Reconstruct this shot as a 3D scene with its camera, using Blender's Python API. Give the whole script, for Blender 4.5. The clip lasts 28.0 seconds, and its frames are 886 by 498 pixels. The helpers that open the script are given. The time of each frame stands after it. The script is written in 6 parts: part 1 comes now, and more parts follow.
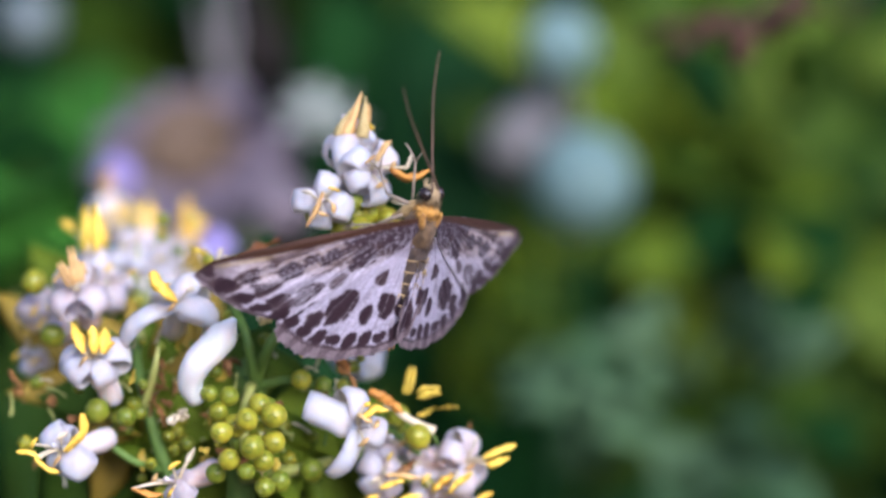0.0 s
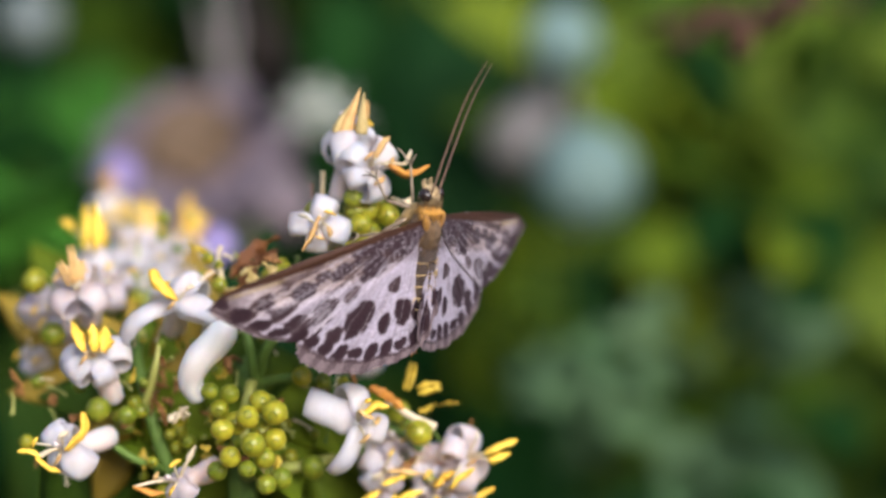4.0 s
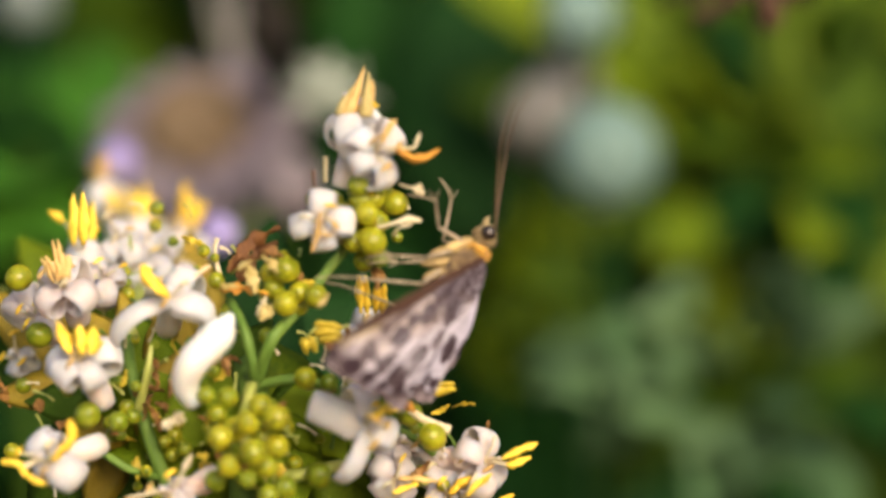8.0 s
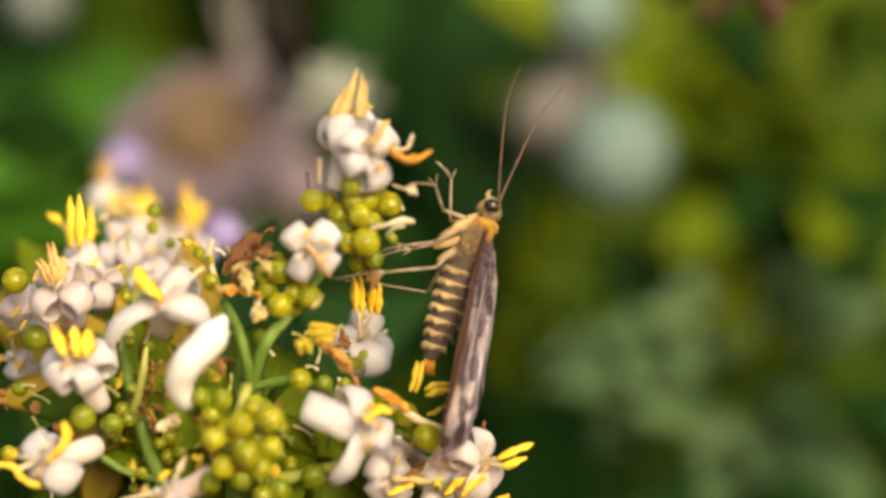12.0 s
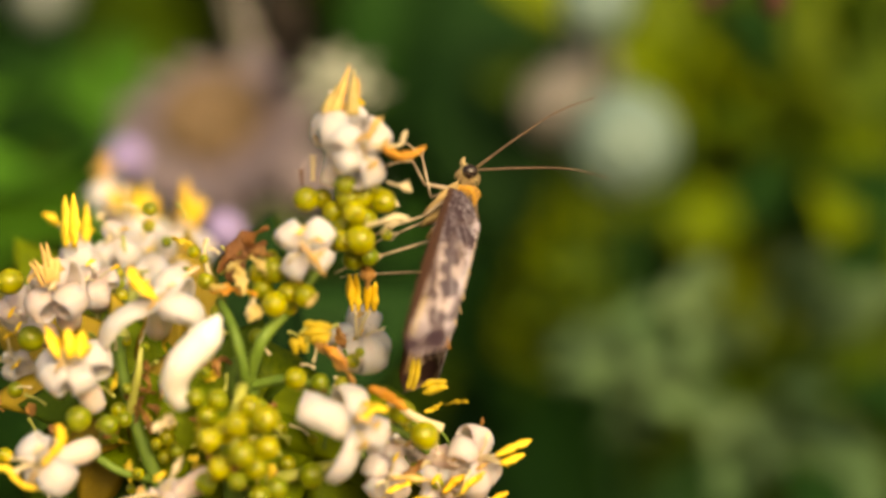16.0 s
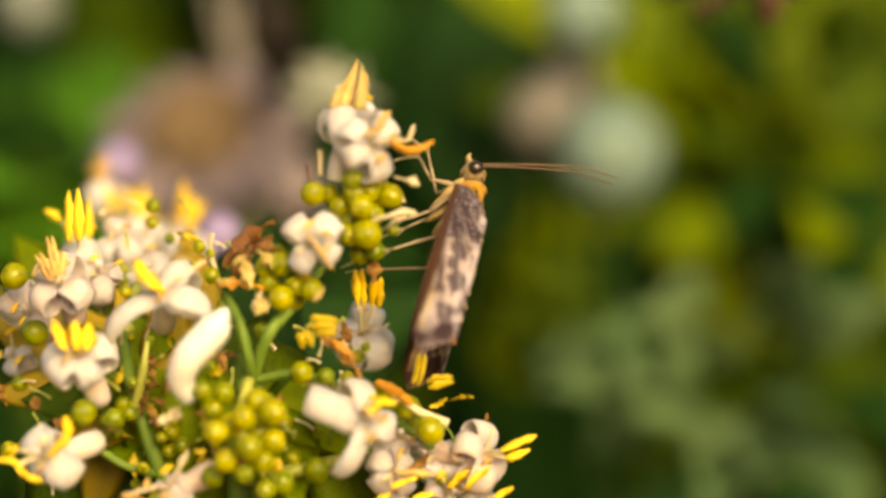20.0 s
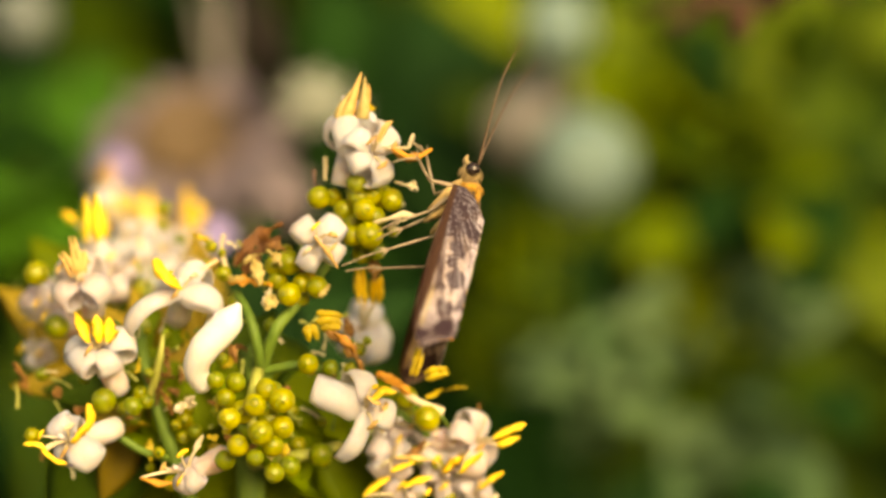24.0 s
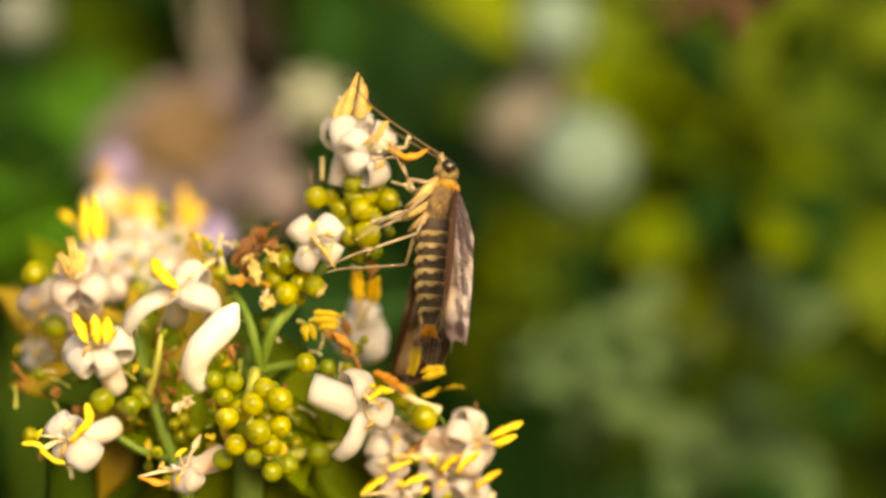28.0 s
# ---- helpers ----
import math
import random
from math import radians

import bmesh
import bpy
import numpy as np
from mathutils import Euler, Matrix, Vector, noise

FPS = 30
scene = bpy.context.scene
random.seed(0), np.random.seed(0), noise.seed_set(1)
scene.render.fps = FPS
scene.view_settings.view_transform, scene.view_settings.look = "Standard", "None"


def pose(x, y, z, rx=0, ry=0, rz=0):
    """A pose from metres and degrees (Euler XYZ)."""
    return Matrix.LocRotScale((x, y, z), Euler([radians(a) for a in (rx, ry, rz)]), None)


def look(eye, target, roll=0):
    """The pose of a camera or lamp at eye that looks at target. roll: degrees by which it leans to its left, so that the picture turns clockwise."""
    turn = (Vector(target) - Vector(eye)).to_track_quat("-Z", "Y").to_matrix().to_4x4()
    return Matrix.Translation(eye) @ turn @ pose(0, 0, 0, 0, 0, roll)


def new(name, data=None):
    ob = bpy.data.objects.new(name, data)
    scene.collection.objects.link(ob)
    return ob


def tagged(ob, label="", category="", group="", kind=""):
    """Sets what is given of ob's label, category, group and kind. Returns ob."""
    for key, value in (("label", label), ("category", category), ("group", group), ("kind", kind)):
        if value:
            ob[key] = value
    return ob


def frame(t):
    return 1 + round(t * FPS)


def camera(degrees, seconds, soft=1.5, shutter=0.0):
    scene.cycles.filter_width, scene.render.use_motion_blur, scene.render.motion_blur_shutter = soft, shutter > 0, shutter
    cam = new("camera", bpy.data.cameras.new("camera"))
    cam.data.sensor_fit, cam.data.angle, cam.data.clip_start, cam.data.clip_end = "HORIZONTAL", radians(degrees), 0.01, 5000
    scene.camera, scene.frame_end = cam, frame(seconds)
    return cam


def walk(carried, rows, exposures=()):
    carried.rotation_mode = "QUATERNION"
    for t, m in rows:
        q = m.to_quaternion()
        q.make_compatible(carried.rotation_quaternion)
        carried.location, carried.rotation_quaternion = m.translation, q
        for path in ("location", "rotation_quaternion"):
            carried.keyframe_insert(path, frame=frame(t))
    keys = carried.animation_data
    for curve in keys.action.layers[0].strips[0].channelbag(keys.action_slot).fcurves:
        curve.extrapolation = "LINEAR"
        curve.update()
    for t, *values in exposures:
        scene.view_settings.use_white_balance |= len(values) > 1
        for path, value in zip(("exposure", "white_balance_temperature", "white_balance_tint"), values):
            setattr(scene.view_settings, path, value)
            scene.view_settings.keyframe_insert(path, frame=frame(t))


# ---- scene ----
MM = 0.001
LEVEL = 0.8          # height of the flower head over the ground


def at(p):
    """Plan millimetres (right, away, up from the flower head's middle) to the world."""
    return Vector((p[0] * MM, p[1] * MM, LEVEL + p[2] * MM))


def eye(x, y, z, tilt, turn, lean):
    return (Matrix.Translation(at((x, y, z))) @ pose(0, 0, 0, 0, 0, turn)
            @ pose(0, 0, 0, 90 + tilt) @ pose(0, 0, 0, 0, 0, lean))


# ---- camera: a hand-held close-up lens ----
cam = camera(20, 28.0, soft=2.9, shutter=0.5)
cam.data.dof.use_dof = True
cam.data.dof.focus_distance = 0.192
cam.data.dof.aperture_fstop = 13.5
walk(cam, [
    (0.0, eye(-2.94, -198.03, -3.98, 1.36, -1.02, 1.36)),
    (0.5, eye(-3.20, -197.34, -4.10, 1.39, -1.07, 1.16)),
    (1.0, eye(-2.86, -198.05, -4.10, 1.39, -0.99, 1.18)),
    (1.5, eye(-2.96, -198.04, -4.34, 1.43, -0.98, 1.07)),
    (2.0, eye(-2.64, -198.31, -3.85, 1.30, -0.92, 1.29)),
    (2.5, eye(-2.66, -197.86, -4.54, 1.46, -0.93, 0.94)),
    (3.0, eye(-2.69, -197.42, -4.90, 1.52, -0.91, 0.88)),
    (3.5, eye(-2.40, -197.88, -3.96, 1.27, -0.86, 1.00)),
    (5.5, eye(-2.33, -197.98, -4.82, 1.46, -0.91, 0.36)),
    (6.0, eye(-2.56, -197.81, -4.55, 1.36, -0.95, 0.35)),
    (6.5, eye(-2.79, -195.61, -4.06, 1.22, -0.98, 0.21)),
    (7.0, eye(-1.66, -184.05, -3.36, 0.95, -0.45, 0.24)),
    (7.5, eye(-1.77, -183.93, -2.96, 0.83, -0.45, 0.33)),
    (8.0, eye(-1.77, -183.99, -2.77, 0.76, -0.46, 0.26)),
    (8.5, eye(-1.07, -184.18, -2.92, 0.81, -0.29, 0.12)),
    (9.0, eye(-0.98, -183.56, -2.30, 0.64, -0.26, 0.22)),
    (9.5, eye(-0.56, -183.53, -1.86, 0.51, -0.14, 0.17)),
    (10.0, eye(-0.27, -183.76, -1.55, 0.42, -0.06, 0.09)),
    (10.5, eye(-0.24, -183.41, -0.46, 0.14, -0.04, 0.10)),
    (11.0, eye(-0.00, -184.00, 0.00, -0.00, -0.00, 0.00)),
    (11.5, eye(0.94, -183.79, -3.30, 0.88, 0.22, -0.26)),
    (12.0, eye(0.74, -183.97, -2.52, 0.70, 0.18, -0.00)),
    (12.5, eye(1.25, -183.59, -2.43, 0.65, 0.31, -0.07)),
    (14.5, eye(1.30, -183.38, -4.75, 1.21, 0.35, -0.24)),
    (15.0, eye(-2.46, -183.97, -0.60, 0.15, -0.66, -0.02)),
    (15.5, eye(3.60, -183.36, -0.25, 0.07, 0.92, -0.85)),
    (16.0, eye(2.76, -182.81, -1.64, 0.35, 0.70, -0.66)),
    (16.5, eye(3.45, -182.11, -2.73, 0.55, 1.01, -0.76)),
    (17.0, eye(-0.30, -183.16, -2.58, 0.52, 0.03, -0.63)),
    (17.5, eye(-2.37, -182.86, -5.06, 1.28, -0.56, 0.10)),
    (18.0, eye(2.68, -182.07, -4.45, 1.18, 0.71, -0.72)),
    (18.5, eye(-1.88, -182.92, -0.93, 0.16, -0.51, -0.37)),
    (19.0, eye(-2.49, -182.78, -4.08, 0.97, -0.70, -0.38)),
    (19.5, eye(-1.50, -182.94, -3.55, 0.86, -0.42, -0.51)),
    (20.0, eye(-0.33, -183.11, -4.07, 0.99, -0.11, -0.40)),
    (20.5, eye(-0.60, -183.22, -3.70, 0.90, -0.22, -0.33)),
    (21.0, eye(-1.63, -183.54, -3.66, 0.90, -0.49, -0.40)),
    (21.5, eye(-2.69, -191.53, -5.12, 1.28, -0.87, -0.09)),
    (23.5, eye(-3.53, -196.99, -5.30, 1.28, -1.08, -0.16)),
    (24.0, eye(-3.21, -196.64, -5.10, 1.23, -1.01, -0.19)),
    (24.5, eye(-3.05, -196.02, -5.63, 1.34, -0.96, -0.25)),
    (25.0, eye(-2.78, -196.29, -4.75, 1.10, -0.87, -0.20)),
    (25.5, eye(-3.14, -196.17, -5.59, 1.32, -1.00, -0.35)),
    (26.0, eye(-2.99, -197.00, -5.52, 1.31, -0.95, -0.33)),
    (26.5, eye(-3.03, -197.58, -5.20, 1.25, -0.99, -0.35)),
    (27.0, eye(-3.67, -197.31, -5.55, 1.33, -1.16, -0.30)),
    (27.5, eye(-3.45, -197.16, -5.63, 1.36, -1.10, -0.23)),
    (28.0, eye(-3.28, -197.32, -5.05, 1.20, -1.10, -0.29)),
], exposures=[(0.0, 0.40, 4920, 29), (1.0, 0.47, 5350, 28), (2.0, 0.27, 5500, 27), (3.0, 0.31, 5480, 25), (6.5, 0.33, 5900, 18), (8.0, 0.43, 6650, 16), (11.0, 0.43, 7300, 18),
              (16.0, 0.45, 9300, 15), (20.0, 0.49, 10400, 13), (28.0, 0.63, 10400, 12)])

# ---- light: bright soft day ----
world = bpy.data.worlds.new("sky")
scene.world = world
world.use_nodes = True
wn = world.node_tree
sky = wn.nodes.new("ShaderNodeTexSky")
sky.sky_type = "NISHITA"
sky.sun_disc = False
sky.dust_density = 4.0
sky.ozone_density = 0.4
sky.sun_elevation = radians(22)
sky.sun_rotation = radians(158)
wn.links.new(sky.outputs[0], wn.nodes["Background"].inputs[0])
wn.nodes["Background"].inputs[1].default_value = 0.16
sun = new("sun", bpy.data.lights.new("sun", "SUN"))
sun.data.energy = 2.5
sun.data.angle = radians(35)
sun.data.color = (1.0, 0.945, 0.80)
sun.matrix_world = look((0.80, -1.95, 1.65), (0, 0, 0.8))


# ---- materials ----
def socket(n, name):
    return n.inputs[name]


def mat(name, a, b, rough=0.5, scale=900.0, bump=0.15, sss=0.0, metal=0.0, streak=1.0, spec=0.5, fine=6.0, sheen=0.0, thin=0.0):
    """Two colours mixed by a coarse and a fine noise, with relief from the fine one. Scales are per metre."""
    m = bpy.data.materials.new(name)
    m.use_nodes = True
    nt = m.node_tree
    bs = nt.nodes["Principled BSDF"]
    tc = nt.nodes.new("ShaderNodeTexCoord")
    mp = nt.nodes.new("ShaderNodeMapping")
    socket(mp, "Scale").default_value = (1, 1, streak)
    nt.links.new(tc.outputs["Object"], mp.inputs[0])
    n1 = nt.nodes.new("ShaderNodeTexNoise")
    n2 = nt.nodes.new("ShaderNodeTexNoise")
    for n, s in ((n1, scale), (n2, scale * fine)):
        socket(n, "Scale").default_value = s
        socket(n, "Detail").default_value = 3.0
        nt.links.new(mp.outputs[0], n.inputs["Vector"])
    info = nt.nodes.new("ShaderNodeObjectInfo")
    add = nt.nodes.new("ShaderNodeMath")
    add.operation = "MULTIPLY_ADD"
    add.inputs[1].default_value = 0.5
    nt.links.new(n2.outputs["Fac"], add.inputs[0])
    half = nt.nodes.new("ShaderNodeMath")
    half.operation = "MULTIPLY_ADD"
    half.inputs[1].default_value = 0.35
    half.inputs[2].default_value = -0.17
    nt.links.new(info.outputs["Random"], half.inputs[0])
    nt.links.new(half.outputs[0], add.inputs[2])
    tot = nt.nodes.new("ShaderNodeMath")
    tot.operation = "MULTIPLY_ADD"
    tot.inputs[1].default_value = 1.2
    nt.links.new(n1.outputs["Fac"], tot.inputs[0])
    nt.links.new(add.outputs[0], tot.inputs[2])
    ramp = nt.nodes.new("ShaderNodeMapRange")
    ramp.inputs[1].default_value, ramp.inputs[2].default_value = 0.5, 1.2
    nt.links.new(tot.outputs[0], ramp.inputs[0])
    mix = nt.nodes.new("ShaderNodeMix")
    mix.data_type = "RGBA"
    mix.inputs[6].default_value, mix.inputs[7].default_value = (*a, 1), (*b, 1)
    nt.links.new(ramp.outputs[0], mix.inputs[0])
    nt.links.new(mix.outputs[2], bs.inputs["Base Color"])
    socket(bs, "Roughness").default_value = rough
    socket(bs, "Metallic").default_value = metal
    socket(bs, "Specular IOR Level").default_value = spec
    socket(bs, "Sheen Weight").default_value = sheen
    if sss:
        socket(bs, "Subsurface Weight").default_value = sss
        socket(bs, "Subsurface Radius").default_value = (1.0, 0.7, 0.45)
        socket(bs, "Subsurface Scale").default_value = 0.0026
    bp = nt.nodes.new("ShaderNodeBump")
    socket(bp, "Strength").default_value = bump
    socket(bp, "Distance").default_value = 0.0002
    nt.links.new(n2.outputs["Fac"], bp.inputs["Height"])
    nt.links.new(bp.outputs[0], bs.inputs["Normal"])
    if thin:
        # light passes through the thin tissue
        tr = nt.nodes.new("ShaderNodeBsdfTranslucent")
        nt.links.new(mix.outputs[2], tr.inputs["Color"])
        blend = nt.nodes.new("ShaderNodeMixShader")
        blend.inputs[0].default_value = thin
        nt.links.new(bs.outputs[0], blend.inputs[1])
        nt.links.new(tr.outputs[0], blend.inputs[2])
        nt.links.new(blend.outputs[0], nt.nodes["Material Output"].inputs["Surface"])
    return m


M = {
    "petal": mat("petal_white", (0.63, 0.53, 0.485), (0.71, 0.64, 0.60), 0.5, 500, 0.2, 0.8, spec=0.35, thin=0.12),
    "petal_pink": mat("petal_blush", (0.64, 0.47, 0.43), (0.715, 0.60, 0.55), 0.5, 500, 0.2, 0.8, spec=0.35, thin=0.12),
    "bud": mat("bud_white", (0.58, 0.61, 0.56), (0.70, 0.71, 0.68), 0.5, 300, 0.15, 0.6),
    "anther": mat("anther_yellow", (0.68, 0.40, 0.015), (0.92, 0.68, 0.06), 0.6, 700, 0.5),
    "anther_olive": mat("anther_olive_yellow", (0.30, 0.22, 0.008), (0.62, 0.47, 0.03), 0.6, 700, 0.5),
    "bract": mat("bract_straw", (0.36, 0.27, 0.07), (0.60, 0.49, 0.20), 0.6, 700, 0.5, thin=0.2),
    "anther_old": mat("anther_tan", (0.40, 0.24, 0.07), (0.70, 0.48, 0.17), 0.65, 700, 0.5),
    "orange": mat("wilted_orange", (0.27, 0.095, 0.011), (0.58, 0.27, 0.025), 0.6, 700, 0.5),
    "rust": mat("wilted_rust", (0.055, 0.018, 0.004), (0.20, 0.075, 0.012), 0.65, 600, 0.6, thin=0.2),
    "dry": mat("wilted_brown", (0.10, 0.036, 0.008), (0.32, 0.16, 0.035), 0.65, 600, 0.6),
    "cream": mat("filament_cream", (0.50, 0.42, 0.24), (0.70, 0.62, 0.42), 0.6, 700, 0.2, 0.1),
    "berry": mat("berry_green", (0.18, 0.215, 0.006), (0.44, 0.405, 0.015), 0.32, 450, 0.2, 0.5, thin=0.15),
    "berry_dark": mat("berry_leaf_green", (0.112, 0.175, 0.006), (0.29, 0.31, 0.013), 0.34, 450, 0.2, 0.5, thin=0.15),
    "stem": mat("stem_green", (0.05, 0.12, 0.010), (0.13, 0.22, 0.026), 0.65, 400, 0.3, 0.1, streak=0.3),
    "stem_pale": mat("stem_pale_green", (0.22, 0.27, 0.04), (0.45, 0.46, 0.12), 0.5, 400, 0.3, 0.1, streak=0.3),
    "bark": mat("bark_brown", (0.06, 0.035, 0.03), (0.13, 0.08, 0.06), 0.8, 200, 0.6),
    "leaf": mat("leaf_green", (0.020, 0.050, 0.002), (0.050, 0.095, 0.004), 0.65, 60, 0.2, spec=0.12),
    # near-black green; some of its leaves stand in for shade between plants
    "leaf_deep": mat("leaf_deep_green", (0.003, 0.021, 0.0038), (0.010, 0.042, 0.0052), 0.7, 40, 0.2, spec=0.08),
    "leaf_pale": mat("leaf_grey_green", (0.028, 0.078, 0.028), (0.108, 0.178, 0.082), 0.65, 60, 0.2, spec=0.12),
    "leaf_yellow": mat("leaf_yellow_green", (0.036, 0.080, 0.002), (0.110, 0.150, 0.003), 0.6, 60, 0.2, spec=0.12),
    "leaf_lime": mat("leaf_lime_green", (0.065, 0.12, 0.002), (0.15, 0.21, 0.004), 0.6, 60, 0.2, spec=0.12),
    "bloom_blue": mat("bloom_pale_blue", (0.12, 0.215, 0.195), (0.18, 0.285, 0.255), 0.6, 100, 0.1),
    "bloom_lilac": mat("bloom_lilac", (0.112, 0.092, 0.108), (0.175, 0.146, 0.170), 0.6, 100, 0.1),
    "bloom_mauve": mat("bloom_mauve_grey", (0.15, 0.125, 0.14), (0.22, 0.185, 0.20), 0.6, 100, 0.1),
    "bloom_dim": mat("bloom_dim_blue", (0.10, 0.14, 0.13), (0.16, 0.20, 0.19), 0.6, 100, 0.1),
    "bloom_rose": mat("bloom_rose_grey", (0.125, 0.125, 0.112), (0.18, 0.175, 0.16), 0.6, 100, 0.1),
    "twig": mat("twig_brown", (0.030, 0.016, 0.011), (0.075, 0.042, 0.028), 0.9, 200, 0.5, spec=0.1),
    "bloom_violet": mat("bloom_violet", (0.22, 0.18, 0.44), (0.34, 0.29, 0.52), 0.6, 100, 0.1),
    "bloom_cream": mat("bloom_cream", (0.16, 0.19, 0.15), (0.23, 0.26, 0.21), 0.6, 100, 0.1),
    "seed": mat("seed_head_brown", (0.12, 0.080, 0.040), (0.20, 0.145, 0.085), 0.8, 160, 0.6),
    "stalk_pale": mat("stalk_grey", (0.13, 0.125, 0.115), (0.20, 0.195, 0.18), 0.7, 150, 0.3),
    "leaf_lush": mat("leaf_lush_green", (0.010, 0.058, 0.009), (0.022, 0.088, 0.012), 0.65, 40, 0.2, spec=0.1),
    "leaf_bright": mat("leaf_bright_green", (0.028, 0.115, 0.010), (0.055, 0.175, 0.016), 0.6, 40, 0.2, spec=0.12),
    "leaf_amber": mat("leaf_olive_amber", (0.15, 0.11, 0.004), (0.33, 0.23, 0.010), 0.5, 90, 0.3, spec=0.3),
    # near black, the painted shade of a gap between leaves
    "gap_shade_black": mat("gap_shade_black", (0.008, 0.007, 0.006), (0.018, 0.015, 0.012), 0.85, 150, 0.4, spec=0.1),
    "soil": mat("soil", (0.020, 0.014, 0.009), (0.060, 0.045, 0.025), 0.95, 9, 0.8, fine=12),
    "fur": mat("moth_fur_yellow", (0.26, 0.12, 0.015), (0.68, 0.36, 0.04), 0.8, 1800, 0.9, sheen=0.08),
    "fur_brown": mat("moth_fur_brown", (0.045, 0.026, 0.012), (0.24, 0.15, 0.06), 0.7, 1800, 0.9, sheen=0.08),
    "fur_dark": mat("moth_abdomen_brown", (0.030, 0.019, 0.014), (0.11, 0.075, 0.05), 0.55, 1800, 0.7, sheen=0.08),
    "band": mat("moth_band_cream", (0.22, 0.14, 0.05), (0.58, 0.45, 0.22), 0.7, 1800, 0.7),
    "fur_tan": mat("moth_fur_tan", (0.20, 0.13, 0.05), (0.55, 0.42, 0.20), 0.8, 1800, 0.9, sheen=0.08),
    "hip": mat("moth_leg_base_gold", (0.16, 0.095, 0.03), (0.58, 0.42, 0.17), 0.4, 1500, 0.8, streak=0.4),
    "eye": mat("moth_eye", (0.008, 0.005, 0.004), (0.03, 0.02, 0.015), 0.2, 3000, 0.1),
    "leg": mat("moth_leg", (0.12, 0.085, 0.05), (0.38, 0.31, 0.21), 0.3, 1500, 0.3),
    "antenna": mat("moth_antenna", (0.07, 0.042, 0.025), (0.16, 0.10, 0.055), 0.55, 2500, 0.4),
}


def wing_material():
    """Scales coloured by the pattern laid into the wing, with a silky gloss and fine vein relief."""
    m = bpy.data.materials.new("moth_wing_scales")
    m.use_nodes = True
    nt = m.node_tree
    bs = nt.nodes["Principled BSDF"]
    at_ = nt.nodes.new("ShaderNodeAttribute")
    at_.attribute_name = "pattern"
    tc = nt.nodes.new("ShaderNodeTexCoord")
    n = nt.nodes.new("ShaderNodeTexNoise")
    socket(n, "Scale").default_value = 5200
    socket(n, "Detail").default_value = 3
    nt.links.new(tc.outputs["Object"], n.inputs["Vector"])
    mr = nt.nodes.new("ShaderNodeMapRange")
    mr.inputs[1].default_value, mr.inputs[2].default_value = 0.3, 0.7
    mr.inputs[3].default_value, mr.inputs[4].default_value = 0.78, 1.22
    nt.links.new(n.outputs["Fac"], mr.inputs[0])
    mix = nt.nodes.new("ShaderNodeVectorMath")
    mix.operation = "SCALE"
    nt.links.new(at_.outputs["Color"], mix.inputs[0])
    nt.links.new(mr.outputs[0], mix.inputs["Scale"])
    nt.links.new(mix.outputs[0], bs.inputs["Base Color"])
    socket(bs, "Roughness").default_value = 0.42
    socket(bs, "Specular Tint").default_value = (0.95, 0.90, 1.0, 1)
    socket(bs, "Specular IOR Level").default_value = 0.25
    socket(bs, "Sheen Weight").default_value = 0.05
    socket(bs, "Sheen Tint").default_value = (0.75, 0.7, 1.0, 1)
    bp = nt.nodes.new("ShaderNodeBump")
    socket(bp, "Strength").default_value = 0.35
    socket(bp, "Distance").default_value = 0.00008
    nt.links.new(n.outputs["Fac"], bp.inputs["Height"])
    nt.links.new(bp.outputs[0], bs.inputs["Normal"])
    tr = nt.nodes.new("ShaderNodeBsdfTranslucent")
    nt.links.new(mix.outputs[0], tr.inputs["Color"])
    blend = nt.nodes.new("ShaderNodeMixShader")
    blend.inputs[0].default_value = 0.22
    nt.links.new(bs.outputs[0], blend.inputs[1])
    nt.links.new(tr.outputs[0], blend.inputs[2])
    nt.links.new(blend.outputs[0], nt.nodes["Material Output"].inputs["Surface"])
    return m


M["wing"] = wing_material()

# ---- building helpers ----
PLACE = {}


def put(ob, parent, m):
    """Set ob at the world pose m, under parent if there is one."""
    PLACE[ob] = m
    if parent:
        ob.parent = parent
        ob.matrix_basis = PLACE[parent].inverted() @ m
    else:
        ob.matrix_basis = m
    return ob


def finish(name, bm, material, smooth=True):
    me = bpy.data.meshes.new(name)
    bmesh.ops.recalc_face_normals(bm, faces=bm.faces)
    bm.to_mesh(me)
    bm.free()
    if smooth:
        me.polygons.foreach_set("use_smooth", [True] * len(me.polygons))
    me.materials.append(material)
    return me


def part(name, bm, material, parent, label="", m=None):
    """One mesh object under a thing or a part; bm is a bmesh or a ready mesh."""
    me = bm if isinstance(bm, bpy.types.Mesh) else finish(name, bm, material)
    ob = new(name, me)
    put(ob, parent, m or PLACE[parent])
    return tagged(ob, label)


def thing(name, base, label, category, group="", kind=""):
    ob = new(name)
    ob.empty_display_size = 0.005
    put(ob, None, Matrix.Translation(base))
    return tagged(ob, label, category, group, kind)


def basis(origin, x, y):
    """A pose from an x axis and a y axis made square to it."""
    x = Vector(x).normalized()
    y = Vector(y)
    y = (y - x * y.dot(x)).normalized()
    z = x.cross(y)
    return Matrix.Translation(origin) @ Matrix((x, y, z)).transposed().to_4x4()


def upright(origin, z, x=(1, 0, 0.01)):
    """A pose whose z axis points along z."""
    z = Vector(z).normalized()
    x = Vector(x)
    x = x - z * x.dot(z)
    if x.length < 1e-6:
        x = Vector((0.3, 1, 0.2)) - z * Vector((0.3, 1, 0.2)).dot(z)
    x.normalize()
    return Matrix.Translation(origin) @ Matrix((x, z.cross(x), z)).transposed().to_4x4()


